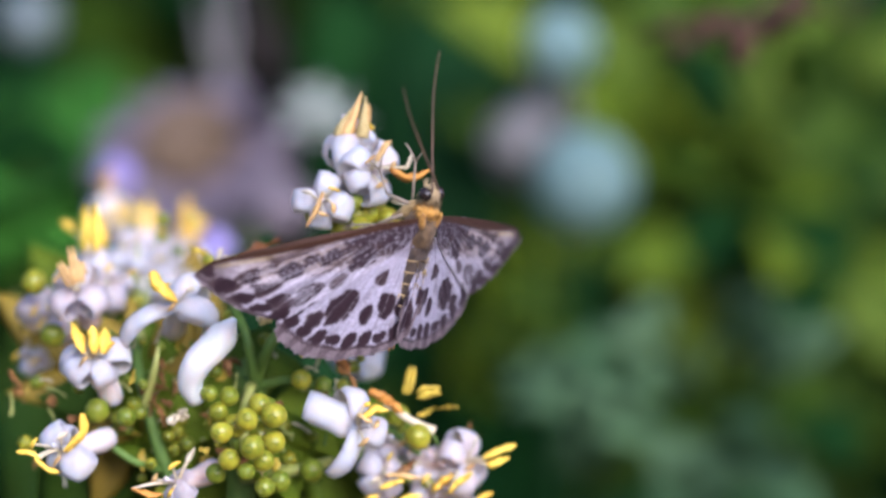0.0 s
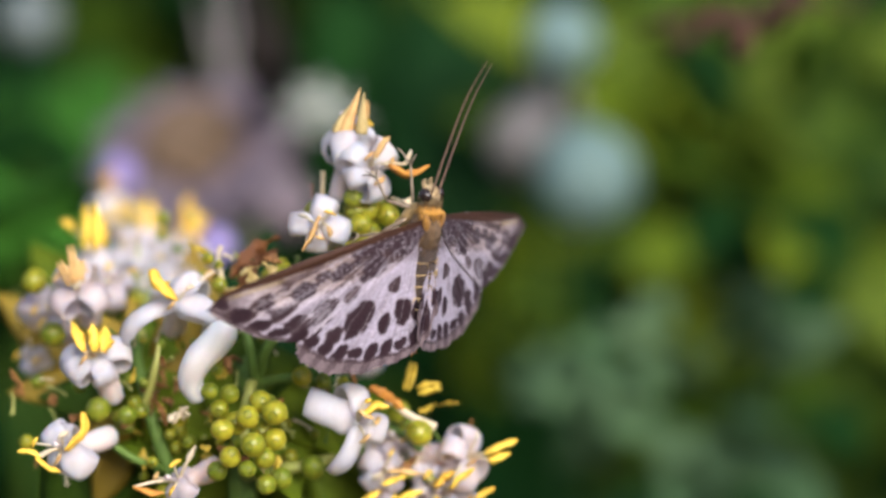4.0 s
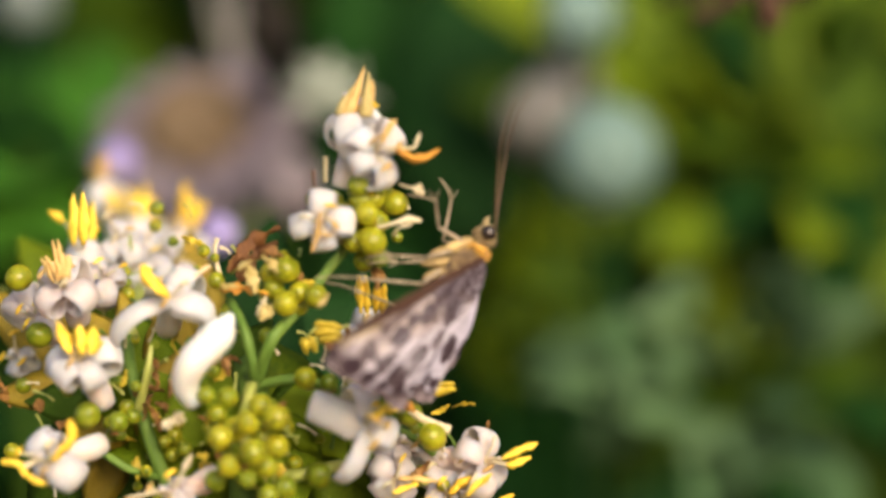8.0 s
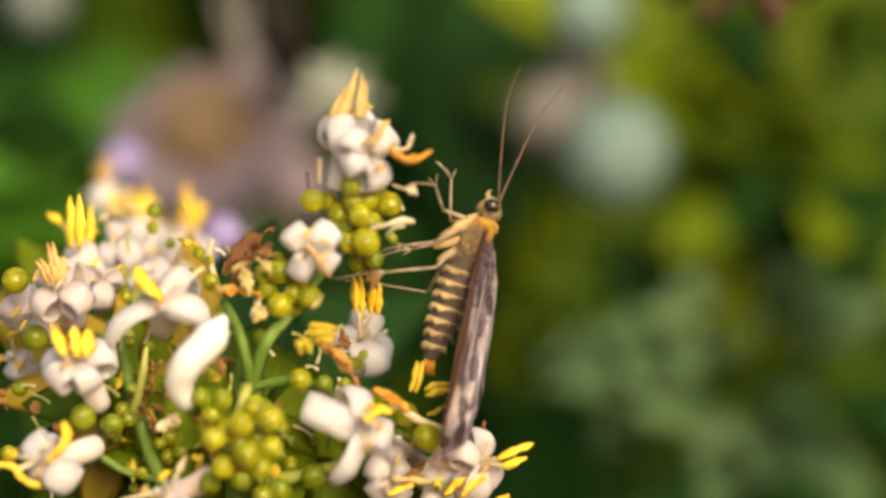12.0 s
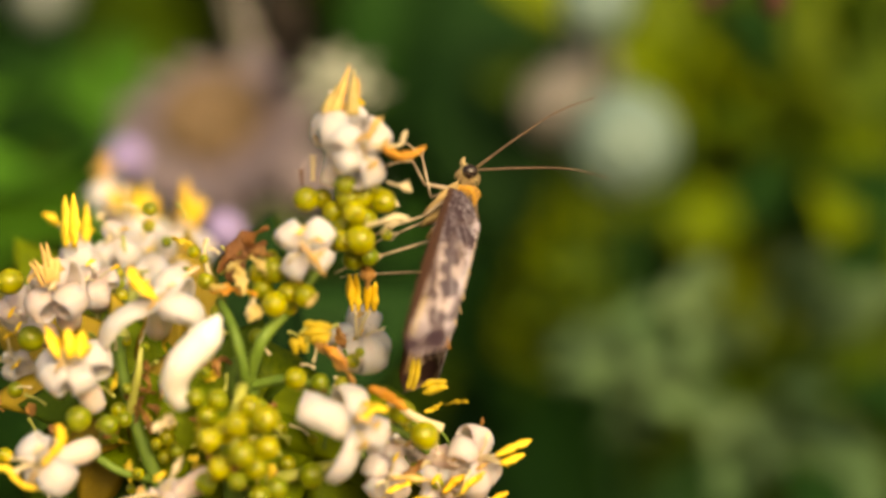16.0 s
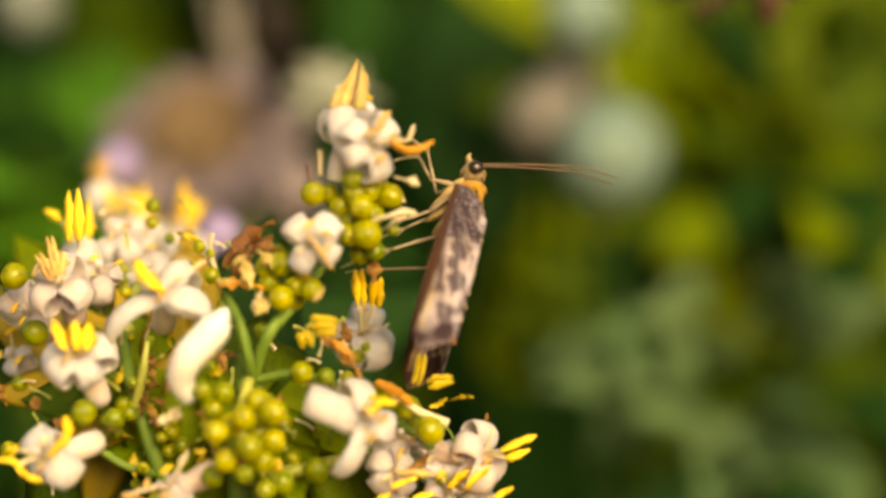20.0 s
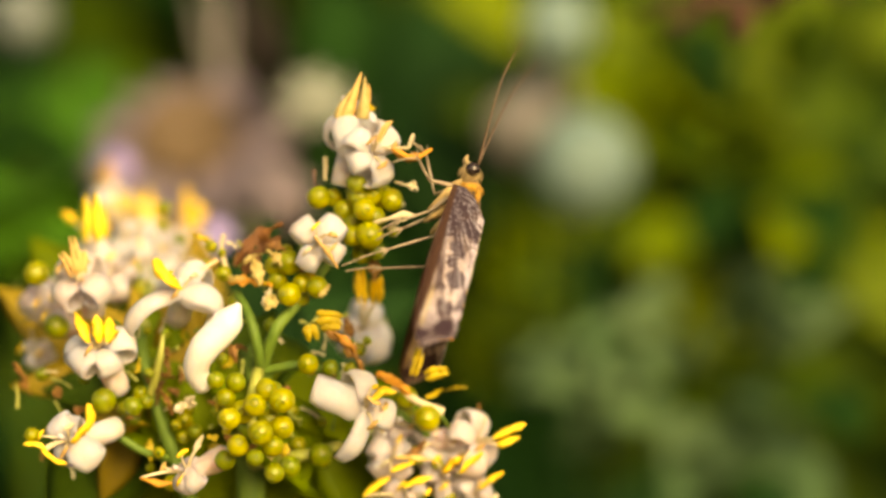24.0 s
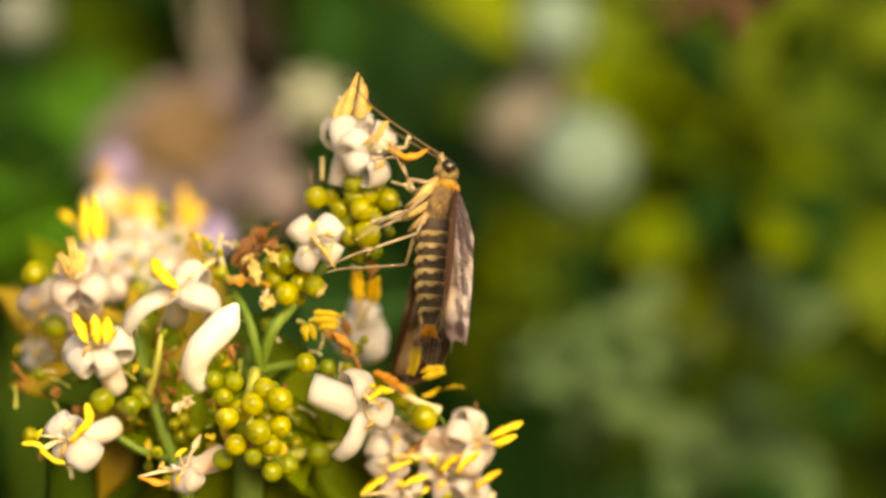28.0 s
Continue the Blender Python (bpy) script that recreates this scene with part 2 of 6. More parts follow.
def bend(points, steps):
    """A smooth line through the points."""
    pts = [Vector(p) for p in points]
    ext = [pts[0] * 2 - pts[1], *pts, pts[-1] * 2 - pts[-2]]
    out = []
    for i in range(1, len(ext) - 2):
        a, b, c, d = ext[i - 1:i + 3]
        for k in range(steps):
            t = k / steps
            out.append(0.5 * (2 * b + (c - a) * t + (2 * a - 5 * b + 4 * c - d) * t * t + (3 * b - a - 3 * c + d) * t ** 3))
    out.append(pts[-1])
    return out


def tube(bm, pts, radii, sides=8, flat=1.0, jag=0.0):
    """A closed tube along pts; radii run along it; jag makes it lumpy."""
    rings = []
    n = len(pts)
    up = None
    for i, p in enumerate(pts):
        d = (pts[min(i + 1, n - 1)] - pts[max(i - 1, 0)]).normalized()
        if up is None:
            up = d.orthogonal().normalized()
        up = (up - d * up.dot(d)).normalized()
        side = d.cross(up)
        f = i / (n - 1) * (len(radii) - 1)
        k = min(int(f), len(radii) - 2)
        r = radii[k] + (radii[k + 1] - radii[k]) * (f - k)
        lump = [1 + jag * noise.noise(p * 1400 + Vector((j * 1.7, 0, j))) for j in range(sides)] if jag else [1] * sides
        rings.append([bm.verts.new(p + (up * math.cos(2 * math.pi * j / sides) * flat + side * math.sin(2 * math.pi * j / sides)) * r * lump[j])
                      for j in range(sides)])
    for a, b in zip(rings, rings[1:]):
        for j in range(sides):
            bm.faces.new((a[j], a[(j + 1) % sides], b[(j + 1) % sides], b[j]))
    bm.faces.new(rings[0][::-1])
    bm.faces.new(rings[-1])


def ball(bm, centre, r, rot=None, seg=12, rough=0.0):
    m = Matrix.Translation(centre) @ (rot or Matrix()) @ Matrix.Diagonal((*r, 1))
    made = bmesh.ops.create_uvsphere(bm, u_segments=seg, v_segments=max(6, seg * 2 // 3), radius=1, matrix=m)
    if rough:
        for v in made["verts"]:
            v.co += (v.co - Vector(centre)) * rough * noise.noise(v.co * 1500)


# ---- the ground ----
def build_ground():
    bm = bmesh.new()
    n = 60
    grid = [[None] * (n + 1) for _ in range(n + 1)]
    for i in range(n + 1):
        for j in range(n + 1):
            a, b = (i / n * 2 - 1), (j / n * 2 - 1)
            x, y = 60 * a ** 5 + 0.8 * a, 60 * b ** 5 + 0.8 * b
            h = 0.02 * noise.noise(Vector((x * 4, y * 4, 0))) if max(abs(x), abs(y)) < 5 else 0.0
            grid[i][j] = bm.verts.new((x, y, h - 0.02))
    for i in range(n):
        for j in range(n):
            bm.faces.new((grid[i][j], grid[i + 1][j], grid[i + 1][j + 1], grid[i][j + 1]))
    ob = new("ground", finish("ground", bm, M["soil"]))
    PLACE[ob] = Matrix()
    tagged(ob, "dark bare garden soil under the shrubs", "ground", "", "structure")


build_ground()


# ---- leaves ----
def leaf_mesh(name, material, length, width, fold=0.25, droop=0.25, teeth=0):
    """An ovate leaf along +y from its stalk, folded at the midrib, a little thick."""
    bm = bmesh.new()
    rows, cols = 9, 4
    sheets = []
    for side in (1, -1):
        g = []
        for i in range(rows + 1):
            s = i / rows
            w = width * 0.5 * (math.sin(math.pi * min(1, s * 0.94 + 0.05) ** 0.75)) + 0.0001
            if teeth:
                w *= 1 + 0.12 * math.cos(i * math.pi)
            r = []
            for j in range(cols + 1):
                u = j / cols * 2 - 1
                r.append(bm.verts.new((u * w, s * length, abs(u) * w * fold * 1.2 - droop * length * s * s + 0.02 * length * math.sin(9 * s + 3 * u)
                                       + side * length * 0.006 * (1 - u * u))))
            g.append(r)
        for i in range(rows):
            for j in range(cols):
                bm.faces.new((g[i][j], g[i + 1][j], g[i + 1][j + 1], g[i][j + 1]))
        sheets.append(g)
    bmesh.ops.remove_doubles(bm, verts=bm.verts, dist=length * 0.002)
    return finish(name, bm, material)


LEAF = {k: leaf_mesh("leaf", M[m], 1.0, w, f, d, t) for k, m, w, f, d, t in (
    ("green", "leaf", 0.62, 0.25, 0.2, 0), ("deep", "leaf_deep", 0.6, 0.2, 0.25, 0),
    ("pale", "leaf_pale", 0.66, 0.3, 0.15, 1), ("yellow", "leaf_yellow", 0.66, 0.2, 0.2, 0), ("lush", "leaf_lush", 0.7, 0.15, 0.2, 0), ("bright", "leaf_bright", 0.75, 0.12, 0.15, 0), ("lime", "leaf_lime", 0.8, 0.2, 0.15, 0), ("amber", "leaf_amber", 0.5, 0.25, 0.15, 0))}


def stalk_to_ground(owner, tip, foot, r0, r1, material, name="stem"):
    bm = bmesh.new()
    mid = tip.lerp(foot, 0.45) + Vector((0.01, 0.02, 0.02))
    o = PLACE[owner].inverted()
    tube(bm, bend([o @ tip, o @ mid, o @ foot], 8), [r1, r0], 8)
    return part(name, bm, material, owner)


def leafy(name, label, category, kind, middle, leaves, foot, stem_mat="leaf"):
    """A plant with single leaves set round given places: rows of (place, length in mm)."""
    base = Vector((foot[0], foot[1], -0.012))
    owner = thing(name, base, label, category)
    top = at(middle)
    stalk_to_ground(owner, top, base, 0.0035, 0.0012, M[stem_mat])
    for p, length, k in leaves:
        c = at(p)
        out = c - top
        out.y -= 0.004
        if out.length < 0.001:
            out = Vector((random.uniform(-1, 1), -0.5, random.uniform(-1, 1)))
        out = out.normalized()
        face = Vector((random.uniform(-0.35, 0.35), -1, random.uniform(0.15, 0.7)))
        x = out.cross(face)
        L = length * MM
        m = basis(c - out * L * 0.5, x, out) @ Matrix.Diagonal((L, L, L, 1))
        part("leaf", LEAF[k], None, owner, m=m)
        bm = bmesh.new()
        o = PLACE[owner].inverted()
        a, b = o @ top, o @ (c - out * L * 0.48)
        tube(bm, bend([a, a.lerp(b, 0.5) + Vector((0, 0.002, 0.001)), b], 4), [0.0007, 0.0004], 5)
        part("leaf_stalk", bm, M[stem_mat], owner)
    return owner


# ---- plants behind the flower head ----
def around(p, n, spread, lo, hi, kinds, seed):
    rng = random.Random(seed)
    return [((p[0] + rng.gauss(0, spread), p[1] + rng.gauss(0, spread * 0.8), p[2] + rng.gauss(0, spread * 0.8)),
             rng.uniform(lo, hi), rng.choice(kinds)) for _ in range(n)]


leafy("grey_green_plant", "small plant with a loose rosette of grey-green leaves", "plant", "", (45.9, 190.0, -16.7), [
    ((32.7, 165.0, -8.2), 17, "pale"), ((47.7, 160.0, -4.6), 18, "pale"), ((52.2, 170.0, -9.5), 16, "pale"),
    ((26.0, 160.0, -10.0), 14, "pale"), ((21.2, 170.0, -16.6), 17, "pale"), ((30.6, 160.0, -19.3), 17, "pale"),
    ((44.3, 170.0, -25.4), 18, "pale"), ((50.8, 160.0, -24.7), 14, "pale"), ((38.7, 170.0, -30.2), 16, "pale"),
    # the last two deep leaves put a gap's shade into the lower corner
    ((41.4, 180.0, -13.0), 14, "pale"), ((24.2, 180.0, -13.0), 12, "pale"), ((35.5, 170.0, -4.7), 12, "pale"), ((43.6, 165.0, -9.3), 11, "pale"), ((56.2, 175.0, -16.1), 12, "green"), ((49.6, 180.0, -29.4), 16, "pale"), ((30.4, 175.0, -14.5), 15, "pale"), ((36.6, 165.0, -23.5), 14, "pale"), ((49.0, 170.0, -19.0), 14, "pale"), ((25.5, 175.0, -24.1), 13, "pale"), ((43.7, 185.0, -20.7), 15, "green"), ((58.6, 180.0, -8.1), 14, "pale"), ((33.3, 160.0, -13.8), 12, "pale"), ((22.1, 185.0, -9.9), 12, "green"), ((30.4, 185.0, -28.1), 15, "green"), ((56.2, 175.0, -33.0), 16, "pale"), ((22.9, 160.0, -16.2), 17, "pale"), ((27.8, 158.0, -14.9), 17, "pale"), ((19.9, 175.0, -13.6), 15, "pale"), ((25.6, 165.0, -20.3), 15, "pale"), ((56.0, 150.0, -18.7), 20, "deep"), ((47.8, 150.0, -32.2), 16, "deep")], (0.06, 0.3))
leafy("yellow_green_shrub", "shrub with many rounded yellow-green leaves", "shrub", "", (62.1, 250.0, 18.6),
      around((64.0, 250.0, 20.6), 46, 25, 16, 25, ["yellow", "yellow", "green"], 3)
      # the deep leaves in this row take the place of dark, shaded gaps
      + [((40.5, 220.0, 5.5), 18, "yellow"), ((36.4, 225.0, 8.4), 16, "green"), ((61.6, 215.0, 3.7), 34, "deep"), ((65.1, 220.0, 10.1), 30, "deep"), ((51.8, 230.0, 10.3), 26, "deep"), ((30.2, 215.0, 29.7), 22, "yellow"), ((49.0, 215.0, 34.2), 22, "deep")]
      + around((39.7, 240.0, 2.0), 12, 15, 16, 24, ["yellow", "green"], 4)
      + around((51.7, 245.0, 36.8), 12, 18, 16, 24, ["green", "yellow"], 7), (0.07, 0.24))
leafy("broad_leaved_plant", "plant with large smooth deep green leaves", "plant", "", (-60.9, 190.0, 11.9), [
    ((-59.7, 210.0, 22.2), 70, "bright"), ((-66.8, 210.0, 12.5), 72, "bright"), ((-74.0, 205.0, 14.0), 60, "bright"), ((-63.0, 215.0, 6.0), 52, "bright"), ((-74.0, 220.0, 23.7), 66, "bright"), ((-48.8, 230.0, 32.7), 36, "green"),
    ((-66.0, 200.0, 0.1), 54, "deep"), ((-64.3, 240.0, 33.5), 46, "lush"), ((-74.8, 240.0, 36.3), 44, "deep"), ((-62.8, 230.0, 16.9), 80, "bright"), ((-68.4, 225.0, 10.2), 60, "lush"), ((-54.3, 260.0, 11.1), 80, "lush")], (-0.06, 0.14))
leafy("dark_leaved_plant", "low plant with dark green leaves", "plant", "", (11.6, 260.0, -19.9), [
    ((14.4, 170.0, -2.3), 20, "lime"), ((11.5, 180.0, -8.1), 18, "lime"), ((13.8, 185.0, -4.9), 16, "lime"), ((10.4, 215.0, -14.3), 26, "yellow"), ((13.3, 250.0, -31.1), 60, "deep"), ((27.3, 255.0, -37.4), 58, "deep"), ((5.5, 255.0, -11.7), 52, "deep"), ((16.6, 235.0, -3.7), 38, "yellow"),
    # the 60 mm deep leaf is coloured shade for a gap behind
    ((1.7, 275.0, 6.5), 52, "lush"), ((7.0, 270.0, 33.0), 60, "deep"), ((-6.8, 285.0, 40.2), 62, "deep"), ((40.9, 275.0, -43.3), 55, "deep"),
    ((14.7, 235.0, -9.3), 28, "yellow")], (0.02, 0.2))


def hedge(name, label, seed, n, box, kinds, lo, hi):
    """A dense wall of leaves, all one mesh, behind the plants."""
    rng = random.Random(seed)
    verts, faces, mats = [], [], []
    for _ in range(n):
        c = Vector((rng.uniform(*box[0]), rng.uniform(*box[1]), rng.uniform(*box[2])))
        L = rng.uniform(lo, hi)
        out = Vector((rng.uniform(-1, 1), rng.uniform(-0.5, 0.2), rng.uniform(-0.9, 0.6))).normalized()
        face = Vector((rng.uniform(-0.5, 0.5), -1, rng.uniform(0.0, 0.9)))
        m = basis(c, out.cross(face), out)
        me = LEAF[rng.choice(kinds)]
        k = len(verts)
        verts += [m @ (v.co * L) for v in me.vertices]
        faces += [tuple(i + k for i in p.vertices) for p in me.polygons]
        mats += [kinds.index(rng.choice(kinds))] * len(me.polygons)
    me = bpy.data.meshes.new(name)
    me.from_pydata(verts, [], faces)
    for k in kinds:
        me.materials.append(LEAF[k].materials[0])
    me.polygons.foreach_set("material_index", mats)
    me.polygons.foreach_set("use_smooth", [True] * len(faces))
    ob = new(name, me)
    PLACE[ob] = Matrix()
    return tagged(ob, label, "hedge", "", "stuff")


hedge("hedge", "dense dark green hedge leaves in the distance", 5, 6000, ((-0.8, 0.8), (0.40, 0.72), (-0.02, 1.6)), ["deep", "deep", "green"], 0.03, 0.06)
# backing added to close sky gaps; its dark leaf colour gives the inner shade
hedge("hedge", "backing leaves behind the far hedge, coloured near black as its inner shade", 6, 5000, ((-1.3, 1.3), (0.74, 0.95), (-0.02, 2.0)), ["deep", "deep", "green"], 0.08, 0.13)


def bloom(name, label, centre, r, petals, petal_mat, heart_mat, foot, up=(0.1, -0.7, 0.7), dome=0.6, length=1.0, core=0.66):
    """A round flower head on a stem: a heart of florets and rings of petals."""
    c = at(centre)
    base = Vector((foot[0], foot[1], -0.012))
    owner = thing(name, base, label, "flower", "flower heads behind")
    m = upright(c, up)
    stalk_to_ground(owner, c + Vector((0, 0.004, -0.004)), base, 0.0018, 0.0008, M["leaf_deep"])
    rng = random.Random(int(r * 10))
    bm = bmesh.new()
    ball(bm, (0, 0, 0), (r * 0.12 * MM,) * 3, seg=8)
    floret = finish("floret", bm, M[heart_mat])
    bm = bmesh.new()
    ball(bm, (0, 0, 0), (r * core * MM, r * core * MM, dome * r * 0.7 * MM), seg=16, rough=0.1)
    heart = part("heart", bm, M[heart_mat], owner, m=m)
    for i in range(60):
        a, f = i * 2.4, math.sqrt(i / 60)
        part("floret", floret, None, heart, m=m @ pose(f * r * core * math.cos(a) * MM, f * r * core * math.sin(a) * MM, dome * r * 0.7 * math.sqrt(1 - f * f) * MM))
    for ring, (tilt, count) in enumerate(petals):
        for i in range(count):
            a = 360 / count * i + ring * 17 + rng.uniform(-6, 6)
            L = r * length * MM * rng.uniform(0.85, 1.1)
            pm = m @ pose(0, 0, 0, 0, 0, a) @ pose(0, r * 0.3 * MM, 0, tilt + rng.uniform(-8, 8)) @ Matrix.Diagonal((L, L, L, 1))
            part("petal", BLOOM_PETAL[petal_mat], None, owner, m=pm)
    return owner


BLOOM_PETAL = {k: leaf_mesh("petal", M[k], 1.0, 0.55, -0.1, 0.2) for k in ("bloom_blue", "bloom_lilac", "bloom_cream", "bloom_violet", "bloom_rose", "bloom_dim", "bloom_mauve")}


def globe(name, label, centre, r, petal_mat, foot, count=70):
    """A round flower head of many small overlapping petals on a stem."""
    c = at(centre)
    base = Vector((foot[0], foot[1], -0.012))
    owner = thing(name, base, label, "flower", "flower heads behind")
    stalk_to_ground(owner, c + Vector((0, 0.003, 0)), base, 0.0018, 0.0008, M["leaf_deep"])
    bm = bmesh.new()
    ball(bm, (0, 0, 0), (r * 0.8 * MM,) * 3, seg=20, rough=0.1)
    part("heart", bm, M[petal_mat], owner, m=Matrix.Translation(c))
    for i in range(count):
        z = 1 - 2 * (i + 0.5) / count
        a = i * 2.39996
        d = Vector((math.cos(a) * math.sqrt(1 - z * z), math.sin(a) * math.sqrt(1 - z * z), z))
        L = r * 0.62 * MM * random.uniform(0.85, 1.15)
        side = d.cross(Vector((0.2, 0.1, 1))).normalized()
        out = (side.cross(d) * -1 + d * 0.25).normalized()
        pm = basis(c + d * r * 0.82 * MM - out * L * 0.4, out.cross(d), out) @ Matrix.Diagonal((L * 1.3, L, L, 1))
        part("petal", BLOOM_PETAL[petal_mat], None, owner, m=pm)
    return owner


globe("pale_blue_flower", "round pale blue-green flower head on a thin stem", (24.5, 175.0, 15.8), 9.2, "bloom_blue", (0.05, 0.22))
globe("pale_blue_flower", "round pale blue-green flower head on a thin stem", (21.2, 185.0, 37.0), 6.8, "bloom_blue", (0.045, 0.25), 50)
globe("lilac_flower", "small faded greyish lilac flower head", (15.6, 185.0, 21.3), 7.4, "bloom_rose", (0.02, 0.26), 36)
globe("lilac_flower", "small faded greyish lilac flower head", (20.2, 200.0, 27.6), 6.4, "bloom_rose", (0.03, 0.27), 30)
globe("violet_flower", "small soft violet flower head behind the blossoms", (-22.8, 75.0, 2.1), 2.5, "bloom_violet", (-0.02, 0.09), 30)
globe("violet_flower", "small soft violet flower head behind the blossoms", (-37.6, 110.0, 11.3), 3.0, "bloom_violet", (-0.035, 0.11), 30)
globe("pale_blue_flower", "pale blue-green flower head at the edge of the leaves", (-60.9, 190.0, 39.2), 6.0, "bloom_dim", (-0.06, 0.22), 50)
globe("mauve_flower", "soft greyish mauve flower head beside the aster", (-20.7, 165.0, 10.3), 6.0, "bloom_mauve", (-0.01, 0.19), 40)
bloom("faded_aster", "faded aster with a brown heart and drooping lilac rays", (-34.6, 180.0, 19.0), 14.0, ((10, 26), (-4, 28), (-18, 28), (-34, 24)), "bloom_lilac", "seed", (-0.03, 0.17), (-0.12, -0.80, 0.58), 0.6, 0.8, 0.5)
bloom("cream_flower", "small cream flower behind the blossoms", (-13.7, 130.0, 20.6), 5.0, ((50, 6), (10, 7)), "bloom_cream", "bloom_cream", (-0.02, 0.17))


def loose_stalk(name, label, pts, radii, material, category):
    owner = thing(name, Vector((at(pts[-1]).x, at(pts[-1]).y, -0.012)), label, category)
    o = PLACE[owner].inverted()
    line = [o @ at(p) for p in pts] + [Vector((0, 0, 0.0))]
    bm = bmesh.new()
    tube(bm, bend(line, 8), [r * MM for r in radii], 7)
    stem = part("stem", bm, M[material], owner)
    for p, r in zip(line[1:-1], radii[1:]):
        bm = bmesh.new()
        ball(bm, p, (r * 1.25 * MM, r * 1.25 * MM, r * 1.6 * MM), seg=10, rough=0.3)
        part("knot", bm, M[material], stem)
    return owner


loose_stalk("dry_stalk", "pale grey dry stalk rising behind the aster", ((-36.3, 215.0, 45.0), (-34.7, 218.0, 38.1), (-32.8, 222.0, 30.2), (-32.4, 235.0, 10.5)), (0.8, 0.9, 1.0, 1.0), "stalk_pale", "stalk")
# a near-black strip added as the shade of a leaf gap, no real stalk
loose_stalk("gap_shade_strip", "near-black strip painted as the shade in a gap behind the flowers", ((-24.7, 150.0, 39.9), (-22.5, 150.0, 31.6), (-20.6, 156.0, 27.2), (-28.2, 215.0, 24.3), (-39.4, 250.0, 10.8)), (2.6, 2.8, 2.2, 0.8, 0.8), "gap_shade_black", "stalk")
loose_stalk("brown_twig", "short crooked brown twig with a knobbly end", ((26.1, 73.0, 24.6), (28.0, 75.0, 25.4), (30.1, 75.0, 27.1), (32.8, 76.0, 27.5), (33.9, 75.0, 25.4), (33.6, 79.0, 28.2), (46.3, 140.0, 36.5), (63.1, 160.0, 49.6), (95.0, 180.0, 20.0)), (0.75, 0.6, 0.9, 0.7, 1.3, 0.7, 1.2), "twig", "twig")
loose_stalk("brown_twig", "thin bent brown twig among the far leaves", ((22.9, 80.0, 26.7), (26.2, 77.0, 27.4), (32.4, 80.0, 28.9), (37.9, 81.0, 27.5), (41.8, 83.0, 30.7), (58.3, 150.0, 37.6), (92.0, 190.0, 20.0)), (0.4, 0.6, 0.8, 0.6, 0.9), "twig", "twig")


# ---- the flower head ----
ROOT = Vector((-0.012, 0.03, -0.012))
cluster = thing("flower_cluster", ROOT, "head of small white curled blossoms with yellow anthers and green berries", "flower cluster")


def petal_mesh(length, width, a0, a1, curve=1.0, cup=0.35, seed=0):
    """A fleshy petal along +x that rises along +z and rolls outwards and back: a0 to a1 is its turn in degrees."""
    bm = bmesh.new()
    nu, nv = 12, 6
    pts = []
    x = z = 0.0
    for i in range(nu + 1):
        s = i / nu
        ang = radians(a0 + (a1 - a0) * s ** curve)
        pts.append((Vector((x, 0, z)), ang, s))
        x += math.sin(ang) * length / nu
        z += math.cos(ang) * length / nu
    grids = []
    for side in (1, -1):
        g = []
        for p, ang, s in pts:
            w = width * 0.5 * (0.36 + 0.64 * min(1.0, s / 0.2) ** 0.8) * (1 - 0.3 * max(0, s - 0.7) ** 1.5 / 0.25)
            nrm = Vector((-math.cos(ang), 0, math.sin(ang)))
            row = []
            for j in range(nv + 1):
                u = j / nv * 2 - 1
                th = 0.16 * math.sqrt(max(0, 1 - u * u)) * (1 - 0.5 * s) + 0.01
                wave = noise.noise(Vector((s * 3 + seed * 7, u * 1.3, seed))) * 0.11
                twist = 0.22 * s * s * math.sin(seed * 2.4)
                row.append(bm.verts.new((p + Vector((0, u * w * (1 + 0.08 * math.sin(seed + 5 * s)) + twist, 0)) + nrm * (side * th - cup * w * u * u + wave)) * MM))
            g.append(row)
        for i in range(nu):
            for j in range(nv):
                q = (g[i][j], g[i + 1][j], g[i + 1][j + 1], g[i][j + 1])
                bm.faces.new(q if side > 0 else q[::-1])
        grids.append(g)
    a, b = grids
    rim = [(i, 0) for i in range(nu + 1)] + [(nu, j) for j in range(1, nv + 1)] + [(i, nv) for i in range(nu - 1, -1, -1)] + [(0, j) for j in range(nv - 1, 0, -1)]
    for k, (i, j) in enumerate(rim):
        i2, j2 = rim[(k + 1) % len(rim)]
        bm.faces.new((a[i][j], a[i2][j2], b[i2][j2], b[i][j]))
    return bm


PETALS = {}
for tone in ("petal", "petal_pink"):
    for kind, args in {"tight": (6.6, 2.2, 45, 410, 1.3, 0.12), "roll": (6.6, 1.7, 70, 440, 1.0, 0.12),
                       "half": (5.6, 1.95, 55, 260, 1.1, 0.2), "open": (5.8, 1.75, 60, 175, 1.0, 0.25), "broad": (4.9, 2.9, 78, 128, 1.0, 0.3)}.items():
        PETALS[kind, tone] = [finish("petal", petal_mesh(*args, seed), M[tone]) for seed in range(5)]
REACH = {"tight": 2.75, "roll": 2.5, "half": 3.1, "open": 4.4, "broad": 4.6}


